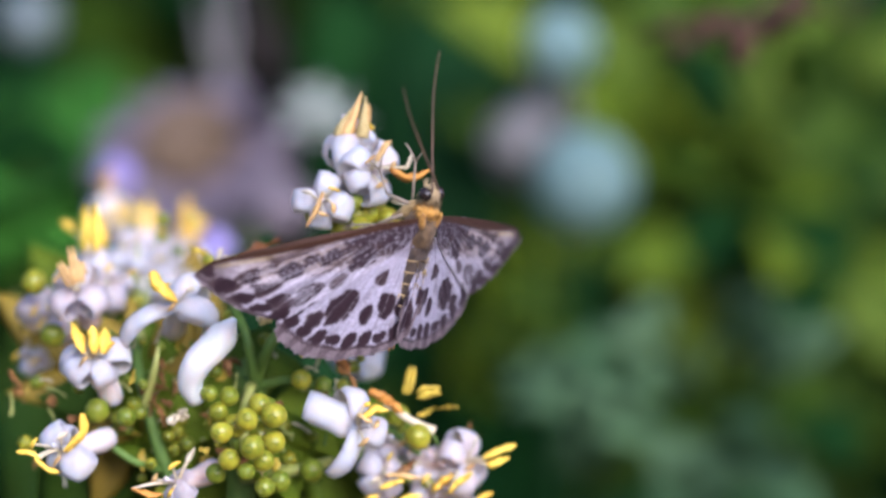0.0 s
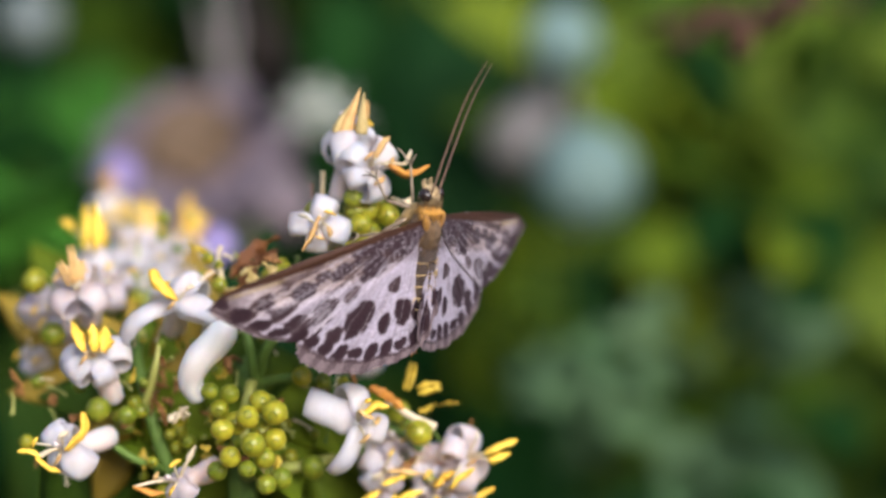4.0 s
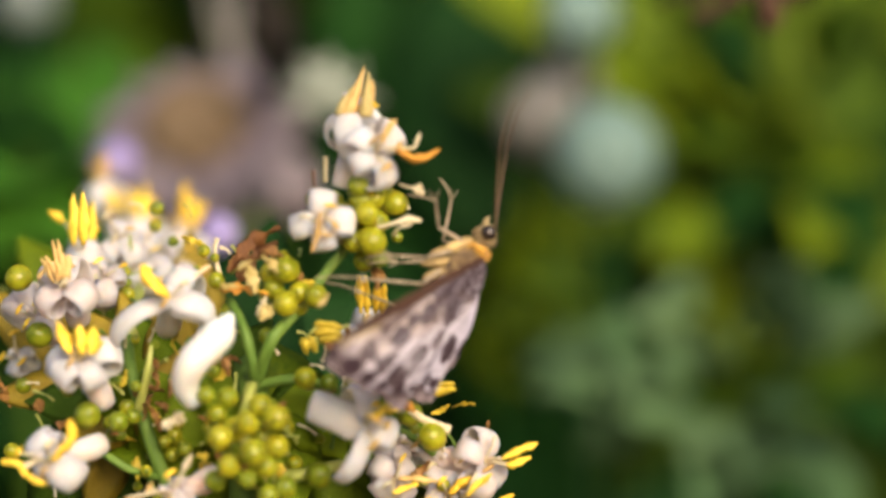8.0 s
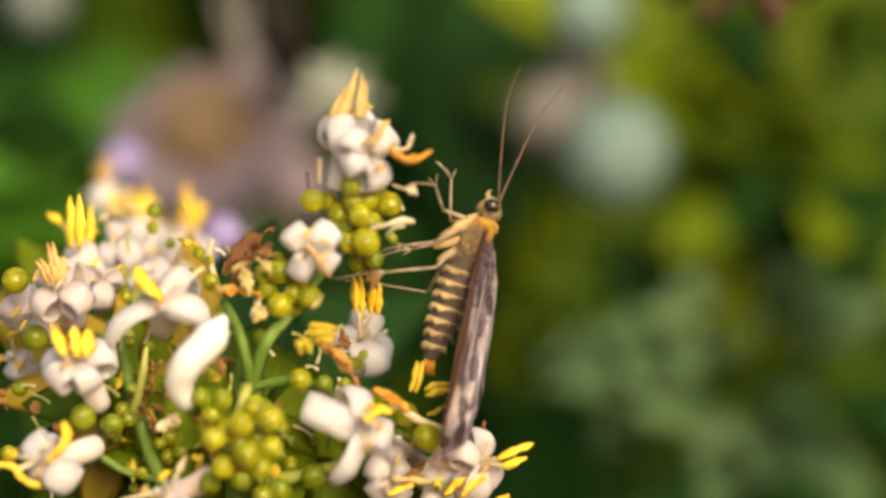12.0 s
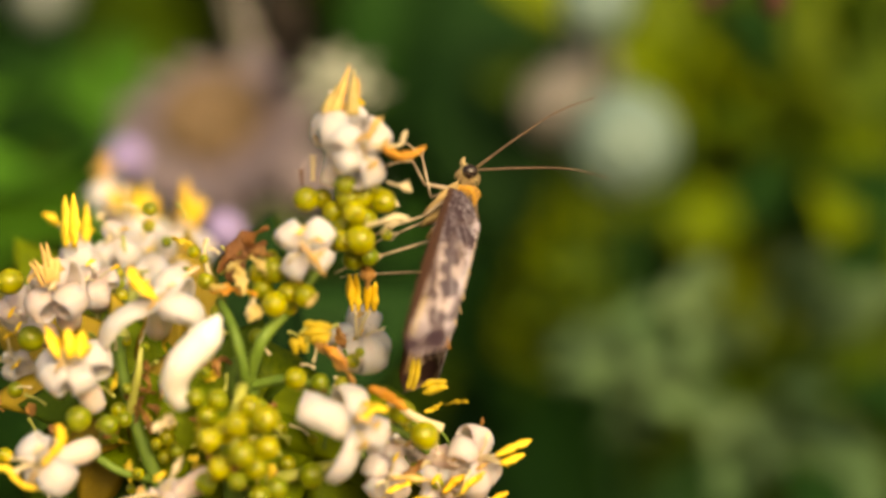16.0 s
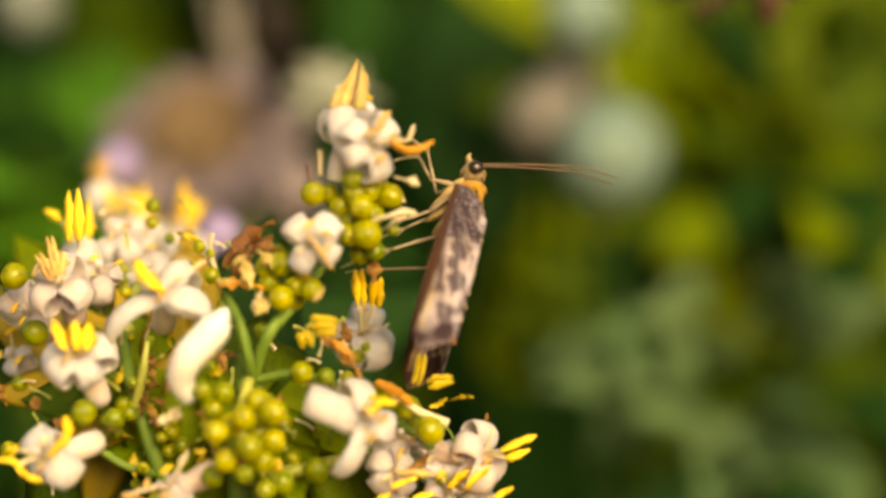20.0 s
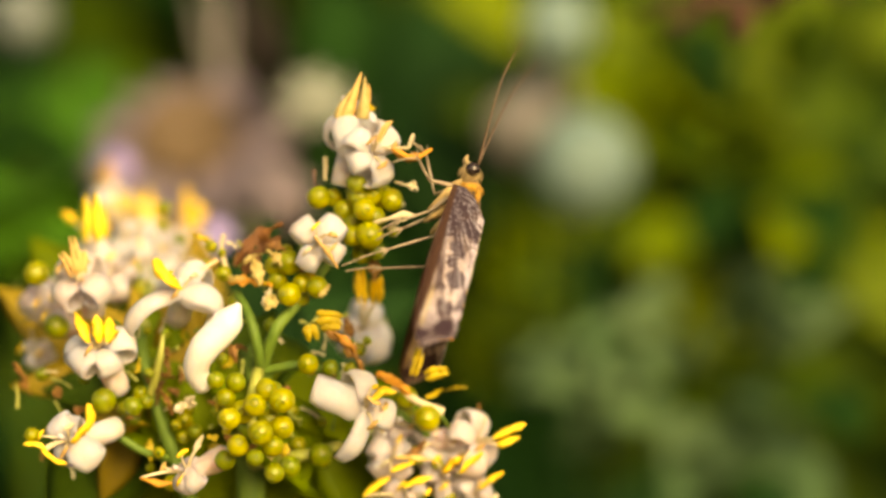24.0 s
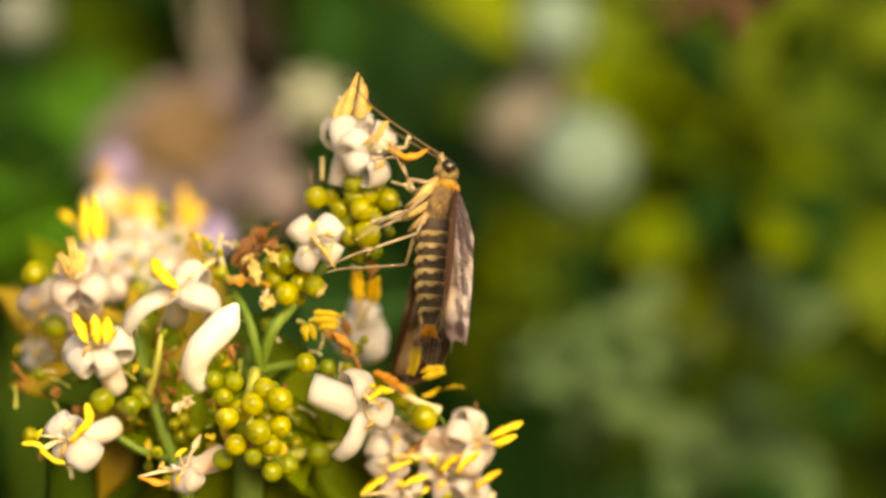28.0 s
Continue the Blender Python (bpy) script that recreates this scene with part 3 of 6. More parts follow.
def strip(bm, a, b, width, bow, thick=0.4, n=7):
    """A two-lobed anther or a wilted strip between two local points, bowed to one side."""
    mid = (a + b) / 2 + Vector(bow) * MM
    pts = bend([a, mid, b], n)
    w = width * 0.72 * MM
    d = (b - a).normalized()
    side = d.cross(Vector((0, 1, 0.05))).normalized()
    if width >= 0.95:
        tube(bm, pts, [w * 0.3, w * 0.75, w * 0.8, w * 0.6, w * 0.08], 9, 0.55, 0.7)
        return
    for k in (-1, 1):
        tube(bm, [p + side * w * 0.45 * k for p in pts], [w * 0.25, w * 0.6, w * 0.66, w * 0.55, w * 0.2], 7, thick + 0.2, 0.9)


def add_anther(owner, a, b, width=0.75, bow=(0, 0, 0), tone="anther", root=None):
    o = PLACE[owner].inverted()
    bm = bmesh.new()
    rot = o.to_3x3()
    strip(bm, o @ at(a), o @ at(b), width, rot @ Vector(bow))
    an = part("anther", bm, M[tone], owner)
    if root:
        bm = bmesh.new()
        tube(bm, bend([o @ at(root), (o @ at(root)).lerp(o @ at(a), 0.5) + rot @ Vector((0, -0.0003, 0.0002)), o @ at(a)], 4), [0.00016, 0.00012], 6)
        part("filament", bm, M["cream"], owner)
    return an


def flower(c, face, petals, tail=None, tone="petal", label="", stamens=3):
    """One blossom: throat and tube as its own mesh, petals round it. petals: (place of its outer bend, kind)."""
    centre = at(c)
    m = upright(centre, face)
    o = m.inverted()
    bm = bmesh.new()
    ball(bm, (0, 0, -0.0001), (0.00075, 0.00075, 0.0006), seg=10)
    tube(bm, [Vector((0, 0, 0.0002)), Vector((0, 0, 0.0012)), Vector((0.0001, 0, 0.0018))], [0.0002, 0.00016, 0.00024], 6)
    end = o @ at(tail) if tail else Vector((0, 0, -0.0035))
    tube(bm, bend([Vector((0, 0, 0)), end * 0.5 + Vector((0.0002, 0, -0.0004)), end], 5), [0.0007, 0.0008, 0.0010, 0.0009], 10)
    fl = part("flower", bm, M[tone], cluster, label or "white blossom with four curled petals", m=m)
    normal = Vector(face).normalized()
    for place, kind in petals:
        d = at(place) - centre
        flat = d - normal * d.dot(normal)
        size = max(0.7, min(1.4, (flat.length / MM + 0.5) / REACH[kind]))
        pm = basis(centre, flat, normal.cross(flat)) @ Matrix.Diagonal((size, min(size, 1.15), size, 1))
        part("petal", random.choice(PETALS[kind, tone]), None, fl, m=pm)
    # thin stamens between the petals
    for k in range(stamens):
        a = 2.1 * k + centre.x * 700
        d = Vector((math.cos(a) * 0.75, math.sin(a) * 0.75, 1)).normalized()
        reach = (2.0 + 0.5 * math.sin(k * 3 + centre.z * 900)) * MM
        bm = bmesh.new()
        tube(bm, bend([Vector((0, 0, 0)), d * reach * 0.6 + Vector((0, 0, 0.0002)), d * reach], 4), [0.00013, 0.0001, 0.00008], 5)
        stamen = part("stamen", bm, M["cream"], fl, m=m)
        bm = bmesh.new()
        side = d.orthogonal().normalized()
        tube(bm, bend([d * reach - side * 0.0005, d * reach + d * 0.0001, d * reach + side * 0.0006], 3), [0.00007, 0.00017, 0.0002, 0.00006], 6, 0.8, 0.8)
        part("anther", bm, M[random.choice(("anther", "anther_old", "cream"))], stamen, m=m)
    return fl


def berry(c, r=1.15, tone="berry", crown=(0, -1, 0.3), scar=True):
    centre = at(c)
    r *= 0.8 + 0.14 * noise.noise(Vector(c) * 0.7)
    m = upright(centre, crown)
    bm = bmesh.new()
    ball(bm, (0, 0, 0), (r * MM, r * MM, r * 1.05 * MM), seg=18)
    for v in bm.verts:
        v.co *= 1 + 0.09 * noise.noise(v.co * 700 + Vector(c))
    b = part("berry", bm, M[tone], cluster, "unripe round green berry", m=m)
    if scar:
        bm = bmesh.new()
        turns = [2 * math.pi * k / 14 for k in range(15)]
        tube(bm, [Vector((math.cos(a) * 0.3, math.sin(a) * 0.3, 0.97 + 0.05 * math.sin(a * 2 + centre.x * 999))) * r * MM for a in turns], [0.00007, 0.00009, 0.00006, 0.00007], 5)
        tube(bm, [Vector((0, 0, 0.98)) * r * MM, Vector((0.03, 0, 1.12)) * r * MM, Vector((0.1, 0.05, 1.2)) * r * MM], [0.00008, 0.00006, 0.00003], 4)
        part("calyx", bm, M["berry_dark"], b, "ragged calyx rim")
    return b


def stalk(pts, radii, tone="stem", name="stem"):
    o = PLACE[cluster].inverted()
    bm = bmesh.new()
    tube(bm, bend([o @ at(p) for p in pts], 6), [r * MM for r in radii], 9, 1.0, 0.25)
    return part(name, bm, M[tone], cluster)


def wilted(a, b, width=0.8, bow=(0, 0, 0), tone="dry"):
    o = PLACE[cluster].inverted()
    bm = bmesh.new()
    A, B = o @ at(a), o @ at(b)
    pts = bend([A, (A + B) / 2 + Vector(bow) * MM, B], 8)
    d = (B - A).normalized()
    side = d.cross(Vector((0.1, 1, 0.1))).normalized() * width * 0.5 * MM
    lay = []
    for i, p in enumerate(pts):
        s = i / (len(pts) - 1)
        ragged = 0.6 * noise.noise(p * 1300)
        w = side * (0.35 + 0.8 * math.sin(math.pi * s)) * (1 + 1.3 * ragged + 0.25 * math.sin(23 * s)) + Vector((0, 0.0004 * ragged, 0.0002 * ragged))
        up = Vector((0, -0.00005 * (1.2 + math.sin(9 * s + 5 * ragged)), 0.00003 * math.sin(17 * s)))
        lay.append([bm.verts.new(q) for q in (p - w, p - w * 0.3 + up * 3, p + w, p + w * 0.2 - up)])
    for r, s in zip(lay, lay[1:]):
        for j in range(4):
            bm.faces.new((r[j], r[(j + 1) % 4], s[(j + 1) % 4], s[j]))
    bm.faces.new(lay[0][::-1])
    bm.faces.new(lay[-1])
    return part("wilted_petal", finish("wilted_petal", bm, M[tone], False), None, cluster, "wilted orange-brown petal")


def build_cluster():
    made = {}
    # main stems
    base = tuple((ROOT - Vector((0, 0, LEVEL))) / MM)
    stalk([(-14.3, 3.0, -10.5), (-15.3, 8.0, -19.8), (base[0] - 3, 18, -120), (base[0], base[1], -400), base], (1.1, 1.2, 1.4, 2.2, 3.2), "stem", "main_stem")
    stalk([(-14.1, 3.0, -10.9), (-14.3, 1.0, -8.7), (-14.9, 1.0, -6.2), (-16.2, 4.0, -4.2)], (0.4, 0.42, 0.35))
    stalk([(-14.1, 3.0, -10.5), (-12.9, 1.0, -7.2), (-11.3, 2.0, -5.2), (-8.6, 3.0, -1.6), (-6.1, 3.0, 1.7)], (0.45, 0.5, 0.42, 0.42, 0.4))
    stalk([(-14.3, 3.0, -10.5), (-11.0, 2.0, -10.0), (-8.2, 3.0, -10.9), (-3.6, 5.0, -13.6), (0.3, 7.0, -16.7)], (0.4, 0.36, 0.33, 0.3))
    stalk([(-18.4, 8.0, -26.0), (-20.6, 5.0, -19.0), (-22.6, 4.0, -13.0), (-23.9, 6.0, -8.5), (-24.7, 14.0, -4.4)], (0.65, 0.6, 0.5, 0.45, 0.35))
    stalk([(-21.0, 5.0, -17.6), (-23.4, 3.0, -16.8), (-26.2, 3.0, -15.1)], (0.35, 0.3, 0.3))
    stalk([(-23.0, 4.0, -12.6), (-22.1, 2.0, -9.6), (-21.8, 2.0, -7.5)], (0.4, 0.3, 0.15), "stem_pale")
    stalk([(-24.7, 14.0, -5.3), (-27.4, 20.0, -3.6), (-29.8, 24.0, -2.0)], (0.6, 0.5, 0.4), "stem_pale")
    stalk([(-24.1, 8.0, -6.9), (-24.8, 20.0, -3.7), (-26.0, 34.0, -0.5)], (0.6, 0.5, 0.4), "stem_pale")
    stalk([(-24.2, 14.0, -5.3), (-22.0, 22.0, -4.0), (-23.0, 34.0, -1.0)], (0.6, 0.5, 0.4), "stem_pale")
    stalk([(-15.1, 6.0, -17.9), (-11.1, 3.0, -17.2), (-7.8, 4.0, -16.4)], (0.6, 0.5, 0.4), "stem_pale")
    stalk([(-14.3, 1.0, -10.4), (-14.7, -2.0, -13.1), (-14.4, -3.0, -15.4)], (0.5, 0.45, 0.4), "stem_pale")
    stalk([(-17.2, 5.0, 0.5), (-17.4, 5.0, -0.6), (-17.0, 5.0, -2.5)], (0.2, 0.15, 0.25), "cream", "style")
    stalk([(-9.0, 2.0, 6.5), (-9.0, 2.0, 4.6)], (0.22, 0.15), "cream", "style")
    stalk([(-9.9, 2.0, 5.5), (-9.8, 2.0, 4.2)], (0.2, 0.1), "bark", "style")
    # berries of the middle
    for c, r, tone in (((-16.1, -6.0, -13.8), 1.12, "berry"), ((-14.2, -5.0, -12.8), 1.2, "berry"), ((-12.2, -4.0, -12.5), 1.15, "berry"),
                       ((-13.7, -6.0, -14.9), 1.15, "berry"), ((-15.5, -5.0, -15.9), 1.1, "berry"), ((-12.2, -3.0, -14.6), 1.2, "berry"),
                       ((-14.2, -5.0, -16.8), 0.95, "berry_dark"), ((-15.8, -2.0, -11.2), 1.1, "berry_dark"), ((-17.3, -3.0, -11.0), 0.9, "berry_dark"),
                       ((-11.8, 1.0, -1.9), 1.2, "berry"), ((-11.8, 0.0, -4.4), 1.2, "berry"), ((-9.6, 0.0, -3.8), 1.0, "berry"), ((-13.0, 2.0, -2.1), 1.0, "berry"), ((-10.9, 2.0, -4.6), 0.9, "berry"),
                       ((-9.5, 1.0, 3.2), 1.15, "berry"), ((-6.3, 1.0, 3.3), 1.2, "berry"), ((-5.9, 0.0, 2.2), 1.15, "berry"), ((-5.5, 0.0, 0.2), 1.35, "berry"), ((-3.8, 1.0, 3.0), 1.15, "berry"),
                       ((-6.8, 2.0, 1.3), 1.1, "berry"), ((-6.5, 0.0, 4.3), 1.0, "berry_dark"), ((-6.1, 3.0, -1.2), 1.0, "berry_dark"), ((-8.4, 3.0, 3.3), 0.9, "berry"),
                       ((-10.3, 0.0, -9.8), 1.1, "berry"), ((-8.6, 1.0, -10.2), 0.9, "berry_dark"), ((-17.2, 4.0, -2.7), 0.8, "berry"), ((-18.7, 5.0, -2.1), 0.7, "berry"),
                       ((-32.9, 10.0, -2.6), 1.3, "berry"), ((-31.0, 8.0, -6.9), 1.2, "berry_dark"), ((-26.5, 2.0, -12.7), 1.2, "berry_dark"), ((-24.1, 1.0, -13.1), 1.0, "berry_dark"),
                       ((-1.0, 2.0, -14.2), 1.3, "berry"), ((-2.7, 4.0, -12.6), 1.2, "berry_dark"), ((-9.4, 2.0, -17.1), 1.3, "berry_dark"), ((-11.8, 0.0, -17.8), 1.2, "berry_dark"),
                       ((-12.9, -2.0, -18.2), 1.1, "berry_dark"), ((-15.2, -3.0, -13.4), 1.1, "berry"), ((-13.3, -2.0, -14.1), 1.1, "berry"), ((-14.9, -2.0, -14.7), 1.05, "berry_dark"), ((-12.9, -4.0, -16.0), 1.1, "berry"), ((-16.6, -2.0, -12.4), 1.0, "berry"), ((-13.4, -3.0, -11.7), 1.0, "berry"), ((-16.6, -3.0, -17.1), 1.0, "berry_dark"), ((-5.2, 1.0, 1.7), 1.1, "berry"), ((-7.5, 2.0, 2.3), 1.1, "berry"), ((-5.4, 1.0, 3.4), 1.1, "berry"), ((-6.8, 1.0, 0.2), 1.1, "berry"), ((-5.0, 2.0, -1.0), 1.0, "berry_dark"), ((-10.8, 1.0, -3.5), 1.1, "berry"), ((-12.8, 2.0, -3.3), 1.0, "berry"), ((-16.2, 4.0, -5.0), 0.8, "berry_dark")):
        berry(c, r, tone, (random.uniform(-0.5, 0.5), -1, random.uniform(-0.3, 0.6)))
    # upper blossoms
    made["cross"] = flower((-9.5, -1.0, -0.5), (0.05, -1, 0.1), [((-10.9, -1.0, 1.1), "tight"), ((-8.0, -1.0, 1.3), "tight"), ((-10.4, -1.0, -2.2), "tight"), ((-7.9, -1.0, -1.4), "tight")], (-8.8, 4.0, -0.4))
    f = made["cross"]
    add_anther(f, (-9.7, -3.0, 0.0), (-7.9, -3.0, -2.4), 0.55, (0, 0, 0.2), "anther_old", (-9.5, -1.0, -0.4))
    add_anther(f, (-8.7, -3.0, 0.2), (-7.9, -3.0, 0.0), 0.5, (0, 0, 0.1), "anther_old", (-9.5, -1.0, -0.4))
    f = flower((-5.3, -1.0, 6.5), (0.5, -0.8, 0.15), [((-3.7, 0.0, 8.5), "tight"), ((-6.6, -2.0, 8.0), "tight"), ((-6.6, -2.0, 5.8), "tight"), ((-4.4, -1.0, 4.4), "tight")], (-5.6, 3.0, 4.2))
    add_anther(f, (-3.8, -3.0, 6.8), (-0.7, -2.0, 6.8), 0.85, (0, 0, -0.7), "orange", (-5.1, -1.0, 6.6))
    add_anther(f, (-4.8, -3.0, 7.3), (-3.8, -2.0, 9.0), 0.6, (0, 0, 0.2), "anther_old", (-5.2, -1.0, 6.6))
    add_anther(f, (-2.4, -1.0, 7.0), (-2.0, -1.0, 8.1), 0.4, (0, 0, 0), "cream", (-5.1, -1.0, 6.5))
    f = flower((-7.2, 1.0, 9.5), (-0.2, -0.45, 0.9), [((-9.7, 1.0, 8.4), "roll"), ((-7.5, -2.0, 8.6), "half"), ((-5.2, 1.0, 9.4), "half"), ((-6.5, 4.0, 10.2), "half")], (-7.7, 2.0, 4.2), stamens=0)
    add_anther(f, (-6.2, 0.0, 9.8), (-5.7, 0.0, 12.1), 0.55, (0.15, 0, 0), "anther_old", (-7.0, 1.0, 9.5))
    add_anther(f, (-6.7, 0.0, 9.8), (-7.1, 0.0, 11.0), 0.55, (0, 0, 0.1), "anther_old", (-7.0, 1.0, 9.5))
    add_anther(f, (-6.0, 2.0, 10.1), (-5.2, 1.0, 10.4), 0.5, (0, 0, 0), "anther", (-7.0, 1.0, 9.5))
    # a peaked dry tip
    stalk([(-7.3, 0.0, 9.3), (-6.8, 0.0, 10.8), (-6.1, 0.0, 13.0)], (0.55, 0.5, 0.3, 0.05), "anther_old", "dry_tip")
    stalk([(-6.0, -0.5, 9.3), (-5.9, -0.5, 10.8), (-5.8, -0.5, 12.6)], (0.5, 0.45, 0.25, 0.05), "bract", "dry_tip")
    stalk([(-8.0, 0.0, 9.4), (-7.6, 0.0, 10.4), (-6.9, 0.0, 11.6)], (0.3, 0.35, 0.2, 0.04), "bract", "dry_tip")
    # a club-shaped style and a torn calyx beside the berries
    stalk([(-5.1, 0.0, 1.2), (-3.9, -1.0, 1.5), (-2.8, -1.0, 1.8), (-1.9, -1.0, 1.7)], (0.22, 0.14, 0.32, 0.12), "cream", "style")
    stalk([(-3.9, 0.0, 0.7), (-3.5, -1.0, 1.2), (-2.6, -1.0, 1.4)], (0.18, 0.1, 0.1), "cream", "style")
    for a, b in (((-2.6, -1.0, 4.2), (-1.7, -1.0, 3.7)), ((-2.3, -1.0, 3.7), (-1.9, -1.0, 4.4))):
        wilted(a, b, 0.5, (0, 0, 0.05), "cream")
    stalk([(-3.5, 0.0, 4.4), (-2.7, -1.0, 4.1), (-2.2, -1.0, 4.0)], (0.12, 0.08, 0.1), "cream", "style")
    # wilted petals on the middle branch
    wilted((-16.2, 3.0, -2.1), (-12.4, 3.0, 1.3), 0.8, (-0.4, 0, 0.4), "rust")
    wilted((-15.6, 3.5, -2.6), (-12.6, 3.5, 0.2), 0.9, (-0.2, 0, 0.3), "rust")
    wilted((-16.7, 2.0, -3.3), (-13.1, 1.0, -3.7), 0.6, (0, 0, 0.2), "orange")
    wilted((-14.7, 1.0, -1.4), (-14.1, 1.0, -3.7), 0.7, (0.1, 0, 0), "bract")
    wilted((-13.6, 0.0, -0.9), (-12.4, 0.0, -2.2), 0.6, (0.2, 0, 0.1), "bract")
    wilted((-15.4, 1.0, -1.9), (-13.9, 1.0, -1.2), 0.5, (0, 0, 0.2), "bract")
    wilted((-12.9, -1.0, -4.4), (-13.6, -1.0, -5.6), 0.7, (0.1, 0, 0), "bract")
    wilted((-9.4, -1.0, -4.6), (-8.6, -1.0, -3.6), 0.6, (0.1, 0, 0), "bract")
    wilted((-13.7, 1.0, -0.6), (-12.0, 1.0, -1.0), 0.6, (0, 0, 0.3), "dry")
    wilted((-13.2, 0.0, -3.9), (-13.8, 0.0, -5.3), 0.6, (0, 0, 0), "cream")
    wilted((-15.8, 4.0, -1.2), (-14.5, 3.0, -3.3), 1.0, (0.3, 0, 0), "rust")
    wilted((-8.9, 0.0, -7.2), (-6.0, 0.0, -10.3), 0.6, (0.3, 0, 0.2), "dry")
    wilted((-8.3, -0.5, -7.4), (-6.6, -0.5, -9.0), 0.45, (0.2, 0, 0.1), "orange")
    wilted((-5.4, 3.0, -1.2), (-5.2, 4.0, -3.4), 0.7, (0.2, 0, 0), "dry")
    wilted((-5.0, 1.0, -10.6), (-2.3, 2.0, -12.3), 0.8, (0, 0, 0.2), "orange")
    # left blossoms
    f = flower((-29.6, 22.0, -0.3), (-0.1, -0.3, 1), [((-29.8, 11.6, -1.3), "half"), ((-25.7, 11.6, -1.5), "half"), ((-26.5, 2.0, -1.4), "tight"), ((-31.8, 42.8, 0.3), "half")])
    for a, b in (((-29.7, 16.8, 0.1), (-29.7, 16.8, 4.2)), ((-28.2, 11.6, 0.0), (-28.2, 11.6, 4.2)), ((-29.0, 22.0, 0.1), (-28.8, 22.0, 3.8)), ((-31.5, 24.6, 2.0), (-32.9, 24.6, 3.0))):
        add_anther(f, a, b, 1.0, (0, 0, 0), "anther", (-29.6, 22.0, -0.3))
    f = flower((-28.4, 53.0, 2.5), (0.05, -0.3, 1), [((-30.6, 51.0, 1.6), "half"), ((-25.8, 51.0, 1.6), "half"), ((-27.1, 37.6, 0.8), "tight"), ((-29.1, 61.0, 3.0), "half")])
    for a, b in (((-29.4, 53.0, 3.3), (-29.5, 53.0, 6.2)), ((-28.5, 51.0, 3.0), (-27.6, 51.0, 6.3)), ((-27.6, 53.0, 3.0), (-27.5, 55.0, 5.2)), ((-30.8, 53.0, 3.8), (-31.3, 55.0, 6.3))):
        add_anther(f, a, b, 1.1, (0, 0, 0), "anther", (-28.4, 53.0, 2.5))
    f = flower((-24.2, 51.0, 1.2), (0.05, -0.3, 1), [((-26.2, 50.0, 0.3), "half"), ((-21.8, 50.0, 0.3), "half"), ((-22.8, 35.0, -0.5), "tight"), ((-24.9, 60.0, 1.7), "half")])
    for a, b in (((-24.2, 51.0, 2.0), (-24.0, 51.0, 6.7)), ((-23.6, 50.0, 2.0), (-22.0, 50.0, 4.5)), ((-23.6, 53.0, 2.0), (-23.3, 53.0, 5.2))):
        add_anther(f, a, b, 1.1, (0, 0, 0), "anther", (-24.2, 51.0, 1.2))
    f = flower((-32.6, 58.0, 6.0), (-0.1, -0.3, 1), [((-34.5, 58.0, 5.5), "half"), ((-30.7, 58.0, 5.5), "half"), ((-31.5, 50.0, 4.5), "tight")])
    add_anther(f, (-32.4, 56.0, 6.8), (-32.4, 56.0, 9.4), 0.8, (0, 0, 0), "anther_old", (-32.6, 58.0, 6.0))
    f = flower((-25.0, 24.6, -1.0), (0.1, -0.6, 0.8), [((-26.3, 22.0, -1.5), "tight"), ((-23.3, 11.6, -2.1), "tight"), ((-22.7, 22.0, -0.7), "tight"), ((-26.3, 35.0, 0.2), "tight")])
    f = flower((-23.3, 29.8, -1.8), (0.1, -0.6, 0.8), [((-23.9, 24.6, -1.7), "tight"), ((-21.5, 22.0, -0.5), "tight"), ((-21.3, 29.8, -1.2), "tight")], None, "petal_pink")
    f = flower((-28.6, 5.0, -3.4), (-0.2, -0.7, 0.7), [((-30.3, 4.0, -4.5), "tight"), ((-26.6, 4.0, -4.4), "tight"), ((-31.2, 11.6, -2.8), "half"), ((-27.9, 11.6, -2.6), "half")], None, "petal_pink")
    for a, b in (((-29.0, 3.0, -2.9), (-30.0, 3.0, -1.0)), ((-28.6, 3.0, -2.7), (-29.1, 3.0, 0.3)), ((-28.3, 3.0, -2.7), (-28.3, 3.0, -0.8))):
        add_anther(f, a, b, 0.6, (0, 0, 0), "anther_old", (-28.6, 5.0, -3.4))
    f = flower((-20.4, 0.0, -4.3), (0.05, -0.82, 0.58), [((-24.0, 0.0, -6.6), "open"), ((-18.3, 3.0, -0.8), "half"), ((-17.2, -1.0, -4.2), "half"), ((-17.7, 1.0, -5.7), "broad")], (-21.0, 5.0, -6.3))
    add_anther(f, (-22.1, -2.0, -1.6), (-20.0, -2.0, -4.0), 1.3, (-0.2, 0, -0.1), "anther", (-20.4, 0.0, -4.3))
    add_anther(f, (-17.5, 2.0, -1.6), (-18.6, 2.0, -2.5), 0.6, (0, 0, 0), "anther_old", (-20.4, 0.0, -4.3))
    f = flower((-26.7, 0.0, -8.6), (0, -0.8, 0.5), [((-28.3, 0.0, -10.4), "tight"), ((-25.6, 0.0, -10.7), "tight"), ((-24.1, 1.0, -8.3), "tight"), ((-29.1, 1.0, -8.5), "half")], (-25.4, 3.0, -11.9))
    for a, b in (((-27.2, -2.0, -8.1), (-28.4, -1.0, -5.7)), ((-26.4, -2.0, -8.1), (-26.6, -2.0, -5.9)), ((-25.7, -2.0, -8.1), (-25.7, -1.0, -6.1))):
        add_anther(f, a, b, 1.0, (0.1, 0, 0), "anther", (-26.7, 0.0, -8.6))
    f = flower((-34.0, 16.8, -9.0), (-0.2, -0.8, 0.3), [((-35.1, 16.8, -8.0), "roll"), ((-32.9, 16.8, -8.2), "roll"), ((-34.5, 16.8, -10.5), "roll")])
